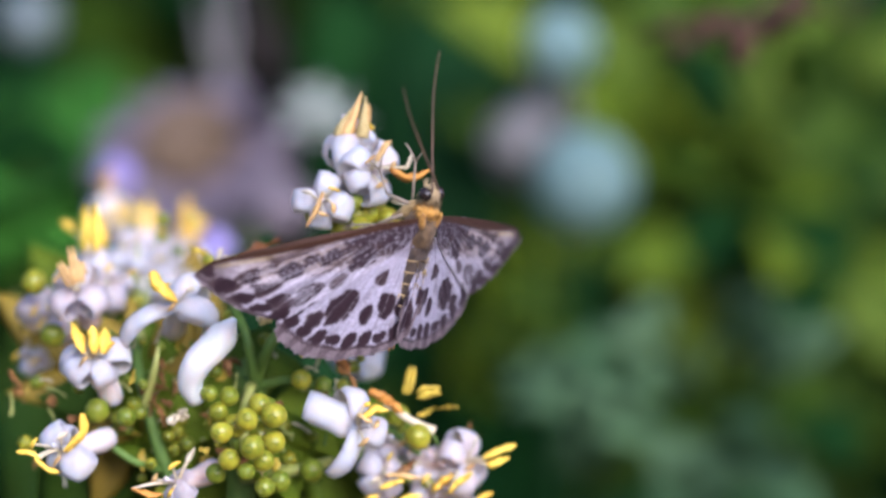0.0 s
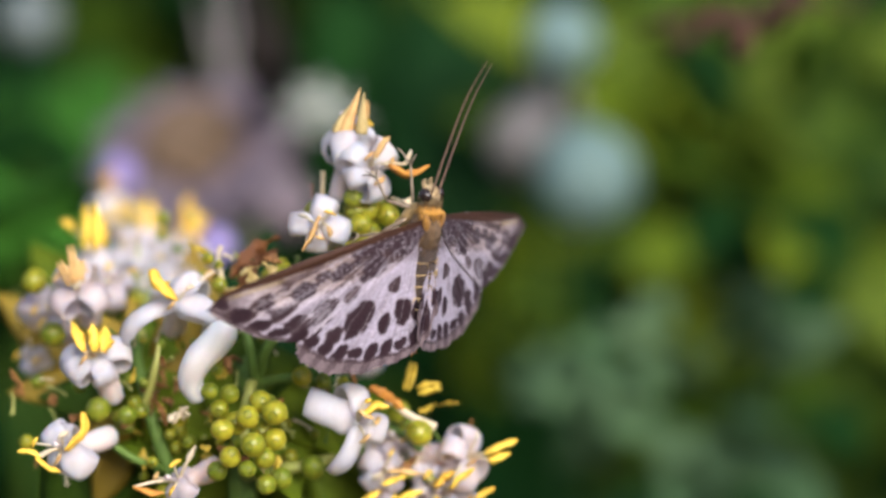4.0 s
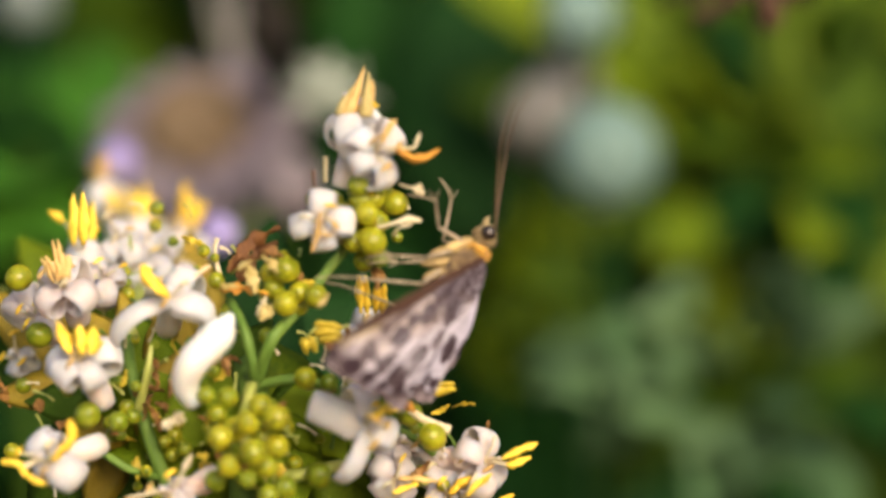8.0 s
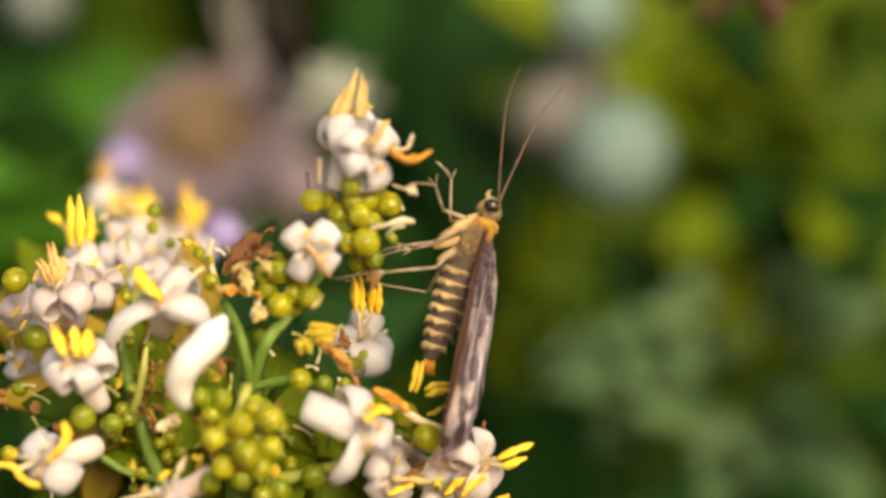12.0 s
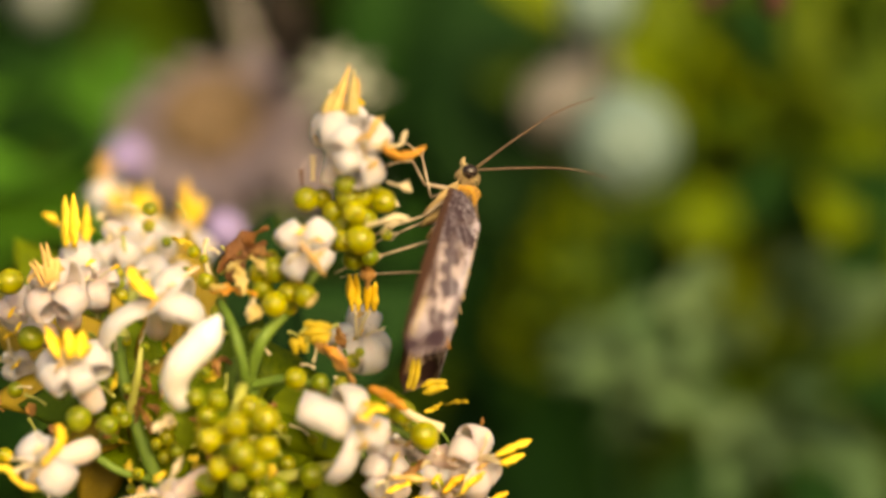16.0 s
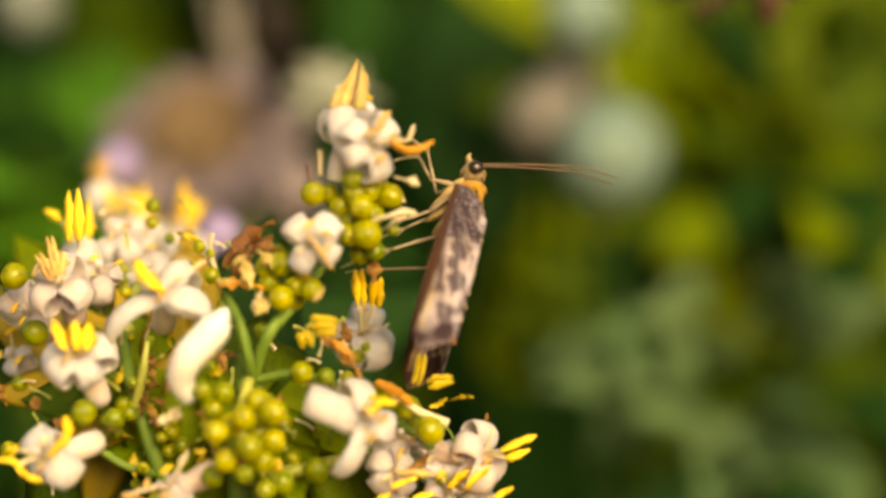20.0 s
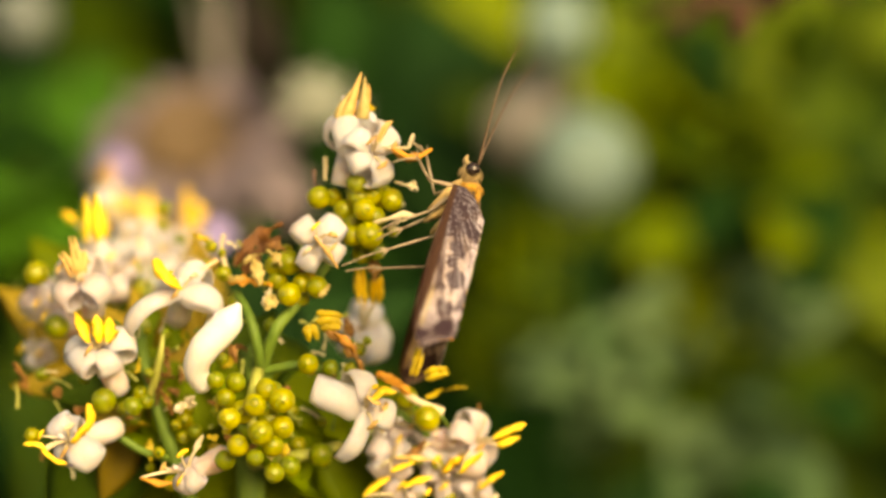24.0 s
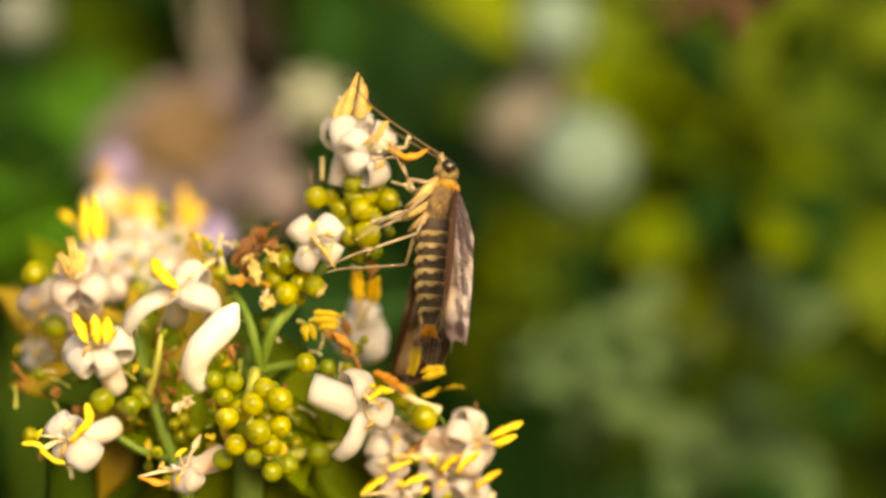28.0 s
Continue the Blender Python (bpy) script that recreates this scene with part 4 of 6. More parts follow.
    stalk([(-30.6, 8.0, -6.9), (-34.9, 24.6, -5.4), (-37.6, 29.8, -3.4)], (0.35, 0.3, 0.2), "stem_pale")
    # closed bud
    o = PLACE[cluster].inverted()
    bm = bmesh.new()
    tube(bm, bend([o @ at(p) for p in ((-18.3, -2.0, -11.6), (-18.8, -3.0, -10.1), (-18.1, -4.0, -8.5), (-16.6, -4.0, -6.9), (-15.4, -4.0, -5.1))], 5), [0.0007, 0.00095, 0.00105, 0.00118, 0.00122, 0.0012, 0.0002], 14)
    part("flower_bud", bm, M["bud"], cluster, "plump closed white flower bud")
    # lower left blossoms
    f = flower((-28.6, -2.0, -15.6), (-0.35, -0.85, 0.2), [((-30.1, -2.0, -13.9), "tight"), ((-26.8, -3.0, -17.1), "tight"), ((-30.1, -3.0, -16.6), "half"), ((-27.9, 0.0, -14.4), "half")], (-25.5, 2.0, -14.8))
    add_anther(f, (-28.2, -4.0, -15.7), (-26.9, -4.0, -12.7), 0.6, (0.7, 0, 0.1), "anther", (-28.6, -2.0, -15.6))
    add_anther(f, (-30.1, -4.0, -16.2), (-31.9, -4.0, -15.8), 0.65, (0, 0, 0.2), "anther", (-28.6, -2.0, -15.6))
    add_anther(f, (-30.5, -4.0, -16.2), (-28.6, -4.0, -17.3), 0.6, (0.1, 0, -0.3), "anther", (-28.6, -2.0, -15.6))
    f = flower((-19.6, -2.0, -18.0), (-0.5, -0.8, 0.2), [((-21.7, -3.0, -17.4), "roll"), ((-20.1, -3.0, -16.6), "roll"), ((-20.5, -3.0, -18.9), "tight"), ((-18.6, -2.0, -19.0), "tight")], (-17.0, 1.0, -17.0), "petal_pink")
    add_anther(f, (-23.0, -4.0, -18.4), (-20.6, -4.0, -18.8), 0.6, (0, 0, -0.2), "orange", (-19.6, -2.0, -18.0))
    add_anther(f, (-18.9, -3.0, -16.4), (-18.3, -3.0, -15.2), 0.35, (0, 0, 0), "cream", (-19.6, -2.0, -18.0))
    wilted((-20.7, -1.0, -13.3), (-18.9, -1.0, -12.8), 0.6, (0, 0, 0.1), "cream")
    wilted((-20.3, -1.0, -13.5), (-19.0, -2.0, -12.2), 0.5, (0, 0, 0.1), "cream")
    # middle right blossoms
    f = flower((-6.1, 14.0, -7.3), (0.3, -0.8, 0.6), [((-8.2, 13.0, -6.4), "half"), ((-6.0, 16.0, -5.4), "tight"), ((-3.7, 14.0, -7.1), "half"), ((-7.0, 12.0, -8.8), "tight"), ((-4.6, 12.0, -8.8), "tight")])
    add_anther(f, (-6.2, 6.0, -5.1), (-6.3, 5.0, -2.3), 0.8, (0, 0, 0), "anther", (-6.2, 8.0, -7.2))
    add_anther(f, (-5.1, 6.0, -5.1), (-4.9, 5.0, -2.9), 0.8, (0, 0, 0), "anther", (-6.2, 8.0, -7.2))
    f = flower((-5.8, -2.0, -13.3), (0.5, -0.85, 0.1), [((-9.4, -3.0, -11.9), "broad"), ((-5.7, -2.0, -10.4), "half"), ((-6.7, -3.0, -16.6), "open"), ((-3.2, -2.0, -13.9), "tight")], (-9.4, 2.0, -12.5))
    add_anther(f, (-5.4, -4.0, -12.5), (-3.4, -4.0, -11.9), 0.75, (0, 0, 0.3), "anther", (-5.8, -2.0, -13.3))
    add_anther(f, (-5.8, -4.0, -12.3), (-4.6, -4.0, -12.9), 0.6, (0, 0, 0.1), "anther_old", (-5.8, -2.0, -13.3))
    add_anther(f, (-5.3, -3.0, -11.6), (-4.8, -3.0, -11.4), 0.5, (0, 0, 0), "anther", (-5.8, -2.0, -13.3))
    for a, b in (((-10.3, 0.0, -6.8), (-9.9, 0.0, -8.0)), ((-9.7, 0.0, -6.2), (-7.6, 0.0, -6.4)), ((-9.3, 0.0, -6.8), (-7.8, 0.0, -6.8))):
        add_anther(cluster, a, b, 0.9, (0, 0, 0.1), "anther_olive")
    add_anther(cluster, (-2.1, 3.0, -10.9), (-1.6, 3.0, -8.6), 0.6, (0.1, 0, 0), "anther_olive")
    add_anther(cluster, (-1.2, 3.0, -10.9), (0.7, 3.0, -10.5), 0.7, (0, 0, 0.1), "anther_olive")
    stalk([(-3.6, 4.0, -11.8), (-1.9, 3.0, -12.8), (0.3, 3.0, -13.8)], (0.4, 0.3, 0.35), "cream", "style")
    # lower right blossoms
    f = flower((2.8, 5.0, -16.3), (0.6, -0.7, 0.2), [((3.6, 5.0, -13.8), "tight"), ((2.3, 3.0, -14.9), "tight"), ((4.9, 5.0, -17.4), "tight"), ((2.6, 4.0, -18.6), "tight")], (-0.8, 7.0, -16.1), "petal_pink")
    add_anther(f, (4.2, 3.0, -15.9), (6.8, 4.0, -14.8), 0.8, (0, 0, 0.1), "anther", (2.8, 5.0, -16.3))
    add_anther(f, (4.5, 3.0, -16.4), (6.2, 4.0, -15.8), 0.8, (0, 0, -0.1), "anther", (2.8, 5.0, -16.3))
    add_anther(f, (1.5, 2.0, -18.6), (3.4, 2.0, -16.9), 0.7, (0, 0, 0.1), "anther", (2.8, 5.0, -16.3))
    f = flower((-3.8, 5.0, -17.4), (0.3, -0.9, 0.1), [((-5.0, 4.0, -16.4), "tight"), ((-2.7, 5.0, -16.3), "tight"), ((-4.8, 4.0, -18.6), "tight"), ((-2.5, 4.0, -18.8), "tight")], None, "petal_pink")
    add_anther(f, (-3.5, 2.0, -17.3), (-0.6, 2.0, -17.5), 0.6, (0, 0, 0.1), "anther_old", (-3.8, 5.0, -17.4))
    add_anther(f, (-3.9, 2.0, -18.4), (-2.0, 2.0, -17.7), 0.6, (0, 0, 0.1), "anther", (-3.8, 5.0, -17.4))
    f = flower((2.8, 6.0, -20.7), (0.5, -0.8, 0.1), [((1.5, 6.0, -19.6), "tight"), ((4.3, 6.0, -19.8), "tight"), ((4.5, 6.0, -21.8), "tight")], None, "petal_pink")
    add_anther(f, (3.2, 4.0, -20.0), (5.1, 4.0, -18.6), 0.8, (0, 0, 0.1), "anther", (2.8, 6.0, -20.7))
    f = flower((-2.7, 5.0, -20.6), (0.2, -0.9, 0.1), [((-4.0, 4.0, -19.8), "tight"), ((-1.2, 4.0, -19.8), "half"), ((-2.1, 5.0, -21.8), "tight")], None, "petal_pink")
    add_anther(f, (-2.9, 3.0, -19.7), (-0.6, 3.0, -18.9), 0.7, (0, 0, 0.1), "anther", (-2.7, 5.0, -20.6))
    add_anther(f, (-6.1, 3.0, -20.4), (-4.0, 3.0, -18.9), 0.8, (0, 0, 0.1), "anther", (-2.7, 5.0, -20.6))
    flower((-0.4, 7.0, -16.5), (0.1, -0.9, 0.4), [((-1.7, 7.0, -15.4), "tight"), ((0.9, 7.0, -15.4), "half"), ((-1.2, 6.0, -17.9), "tight"), ((0.9, 6.0, -17.7), "tight")], None, "petal_pink")
    f = flower((0.3, 6.0, -19.2), (0.2, -0.9, 0.2), [((-1.0, 6.0, -18.8), "tight"), ((1.5, 6.0, -18.3), "tight"), ((0.3, 6.0, -20.7), "tight")], None, "petal_pink")
    add_anther(f, (0.3, 4.0, -18.6), (1.9, 4.0, -17.3), 0.8, (0, 0, 0.1), "anther", (0.3, 6.0, -19.2))
    f = flower((-3.6, 6.0, -14.9), (0.2, -0.9, 0.3), [((-4.9, 6.0, -15.8), "half"), ((-2.3, 6.0, -14.9), "tight"), ((-3.4, 6.0, -16.4), "tight")], None, "petal_pink")
    flower((-31.9, 12.0, -5.7), (-0.3, -0.8, 0.4), [((-34.6, 20.0, -5.5), "half"), ((-31.1, 11.0, -7.0), "tight"), ((-32.1, 20.0, -5.0), "half")], None, "petal_pink")
    flower((-26.6, 22.0, 0.5), (0, -0.7, 0.6), [((-27.5, 20.0, -0.2), "tight"), ((-25.2, 20.0, -0.2), "tight"), ((-27.1, 24.0, 1.9), "half")])
    flower((-26.9, 14.0, -2.6), (0.1, -0.8, 0.5), [((-28.2, 14.0, -1.7), "half"), ((-25.8, 14.0, -2.2), "tight"), ((-26.4, 12.0, -3.7), "tight")], None, "petal_pink")
    # leaves and bracts close behind the blossoms
    o = PLACE[cluster].inverted()
    for c, d, L, k in (((-22.2, 15.0, -10.3), (-0.3, 0, 1), 11, "amber"), ((-24.5, 16.0, -11.7), (-0.7, 0, 0.6), 15, "amber"), ((-20.2, 14.0, -14.2), (0.2, 0, -1), 20, "amber"),
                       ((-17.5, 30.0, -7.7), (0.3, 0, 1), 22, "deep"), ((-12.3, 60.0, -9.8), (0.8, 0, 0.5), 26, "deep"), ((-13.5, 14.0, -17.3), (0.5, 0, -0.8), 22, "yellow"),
                       ((-8.9, 10.0, -17.8), (0.9, 0, -0.4), 13, "yellow"), ((-26.0, 14.0, -16.0), (-0.8, 0, -0.4), 16, "lime"), ((-29.6, 10.0, -12.1), (-1, 0, 0.15), 6, "green"),
                       ((-32.3, 20.0, -7.3), (-0.6, 0, 0.5), 14, "amber"), ((-2.8, 10.0, -16.5), (1, 0, -0.3), 11, "yellow"), ((-20.2, 14.0, -18.7), (-0.2, 0, -1), 22, "green"),
                       ((-29.0, 26.0, -7.5), (-0.5, 0, 0.8), 22, "yellow"), ((-27.7, 51.0, -4.2), (0, 0, 1), 20, "yellow"),
                       ((-5.8, 10.0, -20.0), (0.6, 0, -0.8), 12, "yellow"), ((-15.9, 10.0, -20.0), (0, 0, -1), 20, "yellow"),
                       ((-23.1, 8.0, -9.0), (-0.2, 0, 1), 9, "lime"), ((-24.7, 9.0, -10.8), (-0.8, 0, 0.6), 8, "lime"), ((-21.2, 7.0, -11.1), (0.4, 0, 0.9), 8, "amber"), ((-22.1, 7.0, -13.7), (-0.3, 0, -0.9), 8, "lime"), ((-20.3, 6.0, -14.9), (0.3, 0, -1), 7, "lime"),
                       ((-23.9, 8.0, -14.6), (-0.9, 0, 0.2), 8, "lime"), ((-21.0, 9.0, -6.9), (0.2, 0, 1), 8, "amber"), ((-15.1, 6.0, -8.5), (0.5, 0, 0.8), 7, "green"), ((-26.5, 8.0, -14.2), (-0.7, 0, -0.3), 8, "amber"), ((-16.7, 5.0, -10.6), (-0.4, 0, 0.9), 6, "lime"),
                       ((-11.0, 6.0, -11.5), (0.7, 0, 0.4), 5, "green"), ((-9.5, 5.0, -13.6), (0.5, 0, -0.5), 7, "lime"), ((-12.0, 4.0, -16.4), (0.4, 0, -0.9), 8, "lime"), ((-19.3, 5.0, -12.3), (-0.2, 0, 0.8), 6, "lime"), ((-25.5, 10.0, -7.8), (-0.6, 0, 0.8), 8, "amber"), ((-4.5, 7.0, -13.7), (0.9, 0, 0.1), 7, "lime"),
                       ((-23.4, 11.0, -8.7), (-0.3, 0, 1), 11, "amber"), ((-20.1, 15.0, -8.6), (0.3, 0, 1), 7, "amber"), ((-26.1, 15.0, -12.5), (-0.8, 0, 0.3), 7, "amber"), ((-21.4, 13.0, -16.8), (-0.1, 0, -1), 17, "lime"), ((-27.9, 15.0, -8.9), (-0.7, 0, 0.6), 7, "amber"), ((-32.3, 29.0, -5.7), (-0.8, 0, 0.5), 7, "amber"), ((-4.2, 17.0, -14.4), (0.9, 0, -0.1), 8, "lime"), ((-23.4, 11.0, -13.1), (-0.5, 0, -0.6), 11, "amber"), ((-17.5, 13.0, -13.2), (0.1, 0, -0.8), 14, "amber"), ((-14.1, 15.0, -11.6), (0.6, 0, 0.1), 7, "green"), ((-21.3, 29.0, -3.8), (0, 0, 1), 11, "amber"), ((-26.5, 11.0, -18.4), (-0.4, 0, -0.9), 7, "amber"), ((-32.1, 13.0, -11.5), (-1, 0, 0), 7, "amber"), ((-28.4, 12.0, -18.9), (-0.6, 0, -0.8), 15, "green")):
        d = Vector(d).normalized()
        L *= MM
        m = basis(at(c) - d * L * 0.5, d.cross(Vector((0.2, -1, 0.4))), d) @ Matrix.Diagonal((L, L, L, 1))
        part("leaf", LEAF[k], None, cluster, m=m)
    rng = random.Random(21)
    for c, n, spread in (((-14.6, -1.0, -14.4), 16, 2.2), ((-12.7, 2.0, -3.3), 14, 1.8), ((-22.9, 3.0, -10.5), 14, 2.6), ((-8.5, 2.0, -9.2), 16, 2.0), ((-5.6, 3.0, 1.7), 10, 1.6),
                         ((-2.7, 4.0, -14.8), 16, 2.6), ((-16.2, 4.0, -1.2), 12, 1.6), ((-27.3, 14.0, -5.3), 12, 2.4), ((0.3, 6.0, -17.5), 12, 2.4), ((-23.0, 19.0, 0.5), 12, 2.6), ((-10.2, 2.0, -14.2), 12, 2.0), ((-19.0, 2.0, -15.9), 10, 2.2), ((-21.7, 4.0, -9.3), 16, 2.6), ((-20.4, 3.0, -13.4), 18, 2.6), ((-25.5, 4.0, -15.2), 14, 3.0), ((-15.6, 2.0, -9.2), 14, 1.8), ((-30.8, 5.0, -13.6), 12, 2.6)):
        for _ in range(n):
            p = Vector(c) + Vector((rng.uniform(-1.4, 1.4) * spread, rng.uniform(-0.6, 2.4), rng.uniform(-1.4, 1.4) * spread))
            q = p + Vector((rng.gauss(0, 1), rng.gauss(0, 0.6), rng.gauss(0.2, 1))).normalized() * rng.uniform(0.8, 2.2)
            kind = rng.random()
            if kind < 0.35:
                wilted(p, q, rng.uniform(0.3, 0.6), (rng.gauss(0, 0.2), 0, rng.gauss(0, 0.2)), rng.choice(("dry", "bract", "dry", "anther_olive")))
            elif kind < 0.7:
                stalk([p, (p + q) / 2 + Vector((0.1, 0, 0.1)), q], (0.13, 0.08, 0.17), rng.choice(("cream", "stem_pale", "stem", "stem_pale")), "style")
            else:
                berry(p, rng.uniform(0.45, 0.8), rng.choice(("berry", "berry_dark")), (rng.gauss(0, 0.5), -1, rng.gauss(0, 0.5)))
    return made


blossoms = build_cluster()


# ---- the moth: forward +y, back +z, its right +x ----
moth = new("moth")
moth.empty_display_size = 0.004
PLACE[moth] = Matrix()
tagged(moth, "small moth with whitish wings spotted dark brown and a yellow-furred thorax", "moth")


def wing_shape(knots):
    """The wing's reach by its angle from the span, smoothly between knots of (degrees, millimetres)."""
    def reach(a):
        for (a0, r0), (a1, r1) in zip(knots, knots[1:]):
            if a1 <= a <= a0:
                t = (a0 - a) / (a0 - a1)
                t = t * t * (3 - 2 * t)
                return r0 + (r1 - r0) * t
        return knots[-1][1]
    return reach


def spot(d, hard=3.0):
    return min(1, max(0, (1.1 - d) * hard))


def ease(x, a, b):
    t = min(1, max(0, (x - a) / (b - a)))
    return t * t * (3 - 2 * t)


SPREAD_EDGE = ((3, 15.6), (0.5, 16.7), (-2, 16.9), (-8, 15.9), (-16, 14.7), (-25, 13.4), (-33, 13.0), (-41, 12.9), (-52, 12.3), (-65, 11.4), (-73, 10.9), (-80, 9.9), (-88, 7.6), (-100, 4.0))
HIND_ROOT = Vector((0.55, -1.7))      # behind the forewing's root, in the spread wing's plane
spread_reach = wing_shape(SPREAD_EDGE)
# dark blotches on the spread wing: place along the front edge, place behind it, half lengths outwards and across, darkness
FORE_SPOTS = ((9.8, -1.9, 1.0, 0.85, 0.95), (8.5, -3.9, 1.25, 0.75, 0.85), (4.4, -2.2, 1.3, 0.85, 0.9), (6.7, -1.5, 0.9, 0.55, 0.85), (11.6, -3.1, 1.2, 0.5, 0.75), (12.9, -1.5, 1.2, 0.45, 0.7),
              (10.6, -4.7, 1.1, 0.55, 0.8), (2.0, -1.2, 1.0, 0.6, 0.8), (6.4, -3.6, 0.9, 0.5, 0.6), (8.2, -1.3, 0.7, 0.4, 0.7), (14.2, -2.4, 0.8, 0.4, 0.7))
HIND_SPOTS = ((6.4, -6.0, 1.7, 1.05, 1.0), (4.5, -7.2, 0.95, 0.52, 0.95), (2.9, -6.7, 1.1, 0.75, 1.0), (1.6, -7.3, 1.2, 0.7, 0.95), (3.1, -4.4, 0.8, 0.5, 0.75), (8.4, -6.6, 1.1, 0.65, 0.9), (9.8, -5.4, 1.0, 0.6, 0.85))


def tint(kind, x, y):
    """The scale colour at a place of the spread wing, x along the front edge and y forward of it, in millimetres."""
    white, dark, costa = Vector((0.52, 0.495, 0.59)) if kind == "fore" else Vector((0.55, 0.53, 0.645)), Vector((0.038, 0.022, 0.027)), Vector((0.055, 0.026, 0.013))
    grey = Vector((0.105, 0.075, 0.075))
    r, a = math.hypot(x, y), math.degrees(math.atan2(y, x))
    inside = spread_reach(a) - r                        # distance inside the outer edge
    wob = noise.noise(Vector((x * 1.1, y * 1.1, 3.0))) + 0.6 * noise.noise(Vector((x * 2.7, y * 2.7, 8.0)))
    fine = noise.noise(Vector((a * 1.1, r * 0.35, 1.0)))
    hair = noise.noise(Vector((a * 2.6, r * 0.12, 11.0)))
    cell = (a + 200) / 6.1 + 0.14 * wob
    mid = abs(cell - math.floor(cell) - 0.5) * 2
    row = math.floor(cell)
    # a dusky edge and the row of nearly joined spots inside it
    veil = noise.noise(Vector((x * 0.55, y * 0.55, 14.0))) + 0.7 * noise.noise(Vector((a * 0.9, r * 0.25, 17.0)))
    k = 0.10 + 0.14 * max(0, wob) + 0.22 * max(0, hair) + 0.30 * max(0, veil)
    size = 1.0 + 0.25 * math.sin(row * 2.3)
    k = max(k, spot(((inside - 1.15) / (0.72 * size)) ** 2 + (mid / 0.9) ** 2 + wob * 0.4, 2.6))
    k = max(k, 0.7 * (1 - ease(inside + 0.12 * wob, 0.45, 0.85)))
    for sx, sy, rl, rw, depth in (FORE_SPOTS if kind == "fore" else HIND_SPOTS):
        dx, dy = x - sx, y - sy
        q = math.hypot(sx, sy)
        along, across = (dx * sx + dy * sy) / q, (dy * sx - dx * sy) / q
        k = max(k, depth * spot((along / rl) ** 2 + (across / rw) ** 2 + wob * 0.55, 2.2))
    if kind == "fore":
        streak = 0.5 + 0.9 * noise.noise(Vector((a * 0.5, r * 0.2, 5.0))) + 0.5 * fine + 0.3 * hair
        below = -y - 0.12
        # the second row of spots, and dusk towards the tip
        k = max(k, 0.85 * spot(((inside - 2.75 - 0.3 * math.sin(row * 2.1)) / 0.8) ** 2 + (mid / 0.95) ** 2 + wob * 0.6, 2.2) * ease(-a, 5, 9))
        k = max(k, 0.55 * ease(x + 0.6 * wob, 12.8, 15.2) * (0.8 + 0.5 * streak))
        k += 0.45 * (1 - ease(below + 0.4 * wob, 0.5, 1.6)) * (0.3 + 0.9 * streak) * (1 - ease(x, 11, 14))
        k += 0.45 * (1 - ease(r + 0.5 * wob, 1.5, 4.2))
        k += 0.16 * max(0, streak - 0.4)
        band = 0.26 if x < 11 else max(0.06, 0.26 - (x - 11) * 0.05)
        edge = 1 - ease(below, band * 0.8, band * 1.1)
        # the front half is dusky tan, darkest towards the root
        dusk = (1 - ease(below + 0.3 * wob, 1.7, 3.3)) * (1 - 0.6 * ease(x, 11.5, 14.5))
        white = white.lerp(Vector((0.50, 0.41, 0.36)), 0.8 * dusk)
        grey = grey.lerp(Vector((0.085, 0.050, 0.036)), dusk)
        blotch = noise.noise(Vector((x * 0.55 + y * 0.5, y * 1.7 - x * 0.18, 21.0))) + 0.6 * noise.noise(Vector((x * 0.9 + y * 0.4, y * 3.4 - x * 0.3, 25.0)))
        k = max(k + 0.55 * dusk * (1 - ease(x + 1.5 * wob, 4.0, 7.5)), (0.9 - 0.25 * ease(x, 8, 12)) * dusk * ease(blotch + 0.2 * fine, 0.02, 0.22))
    else:
        dusk = 0.0
        edge = 0.0
        k += 0.25 * (1 - ease(math.hypot(x - HIND_ROOT.x, y - HIND_ROOT.y), 0.6, 2.2))
    k = min(1, max(0, k))
    c = white.lerp(grey, min(1, k * 1.5)).lerp(dark, min(1, max(0, k - 0.42) * 1.9))
    # pale veins, and silky hair lines with their silver sheen painted into the colour
    vein = ease(mid, 0.84, 0.97) * (1 - 0.55 * k) * (0.8 if inside > 2.4 else 0.45)
    c = c.lerp(Vector((0.64, 0.60, 0.64)), vein * (0.75 if row % 3 == 0 else 0.3) * (1 - 0.5 * dusk))
    if kind == "fore":
        c = c.lerp(Vector((0.76, 0.73, 0.82)), 0.85 * ease(hair + 0.5 * fine, 0.12, 0.36) * ease(-a, 3, 7) * ease(inside, 1.9, 3.3) * (1 - 0.4 * k) * (1 - 0.35 * dusk))
        c = c.lerp(Vector((0.42, 0.33, 0.12)), 0.6 * ease(x, 10.5, 12) * (1 - ease(x, 14.2, 15.6)) * (1 - ease(abs(below - band - 0.2), 0.06, 0.2)))
        c = c.lerp(costa * (1 + 0.5 * hair), min(1, edge))
    if inside < 0.3:
        c = c.lerp(Vector((0.27, 0.22, 0.23)), 0.8 if mid > 0.45 else 0.35)
    return c


FOLD = -2.9       # the forewing creases along this line behind its front edge
FORE_REAR = ((0, -1.0), (1, -2.0), (4, -3.4), (8, -4.9), (10.5, -5.8), (11.5, -5.6), (12.8, -4.95), (14.1, -4.0), (15.4, -2.6), (16.4, -1.4), (16.9, -0.5))


def rear_edge(x):
    for (x0, y0), (x1, y1) in zip(FORE_REAR, FORE_REAR[1:]):
        if x <= x1:
            return y0 + (y1 - y0) * (x - x0) / (x1 - x0)
    return FORE_REAR[-1][1]


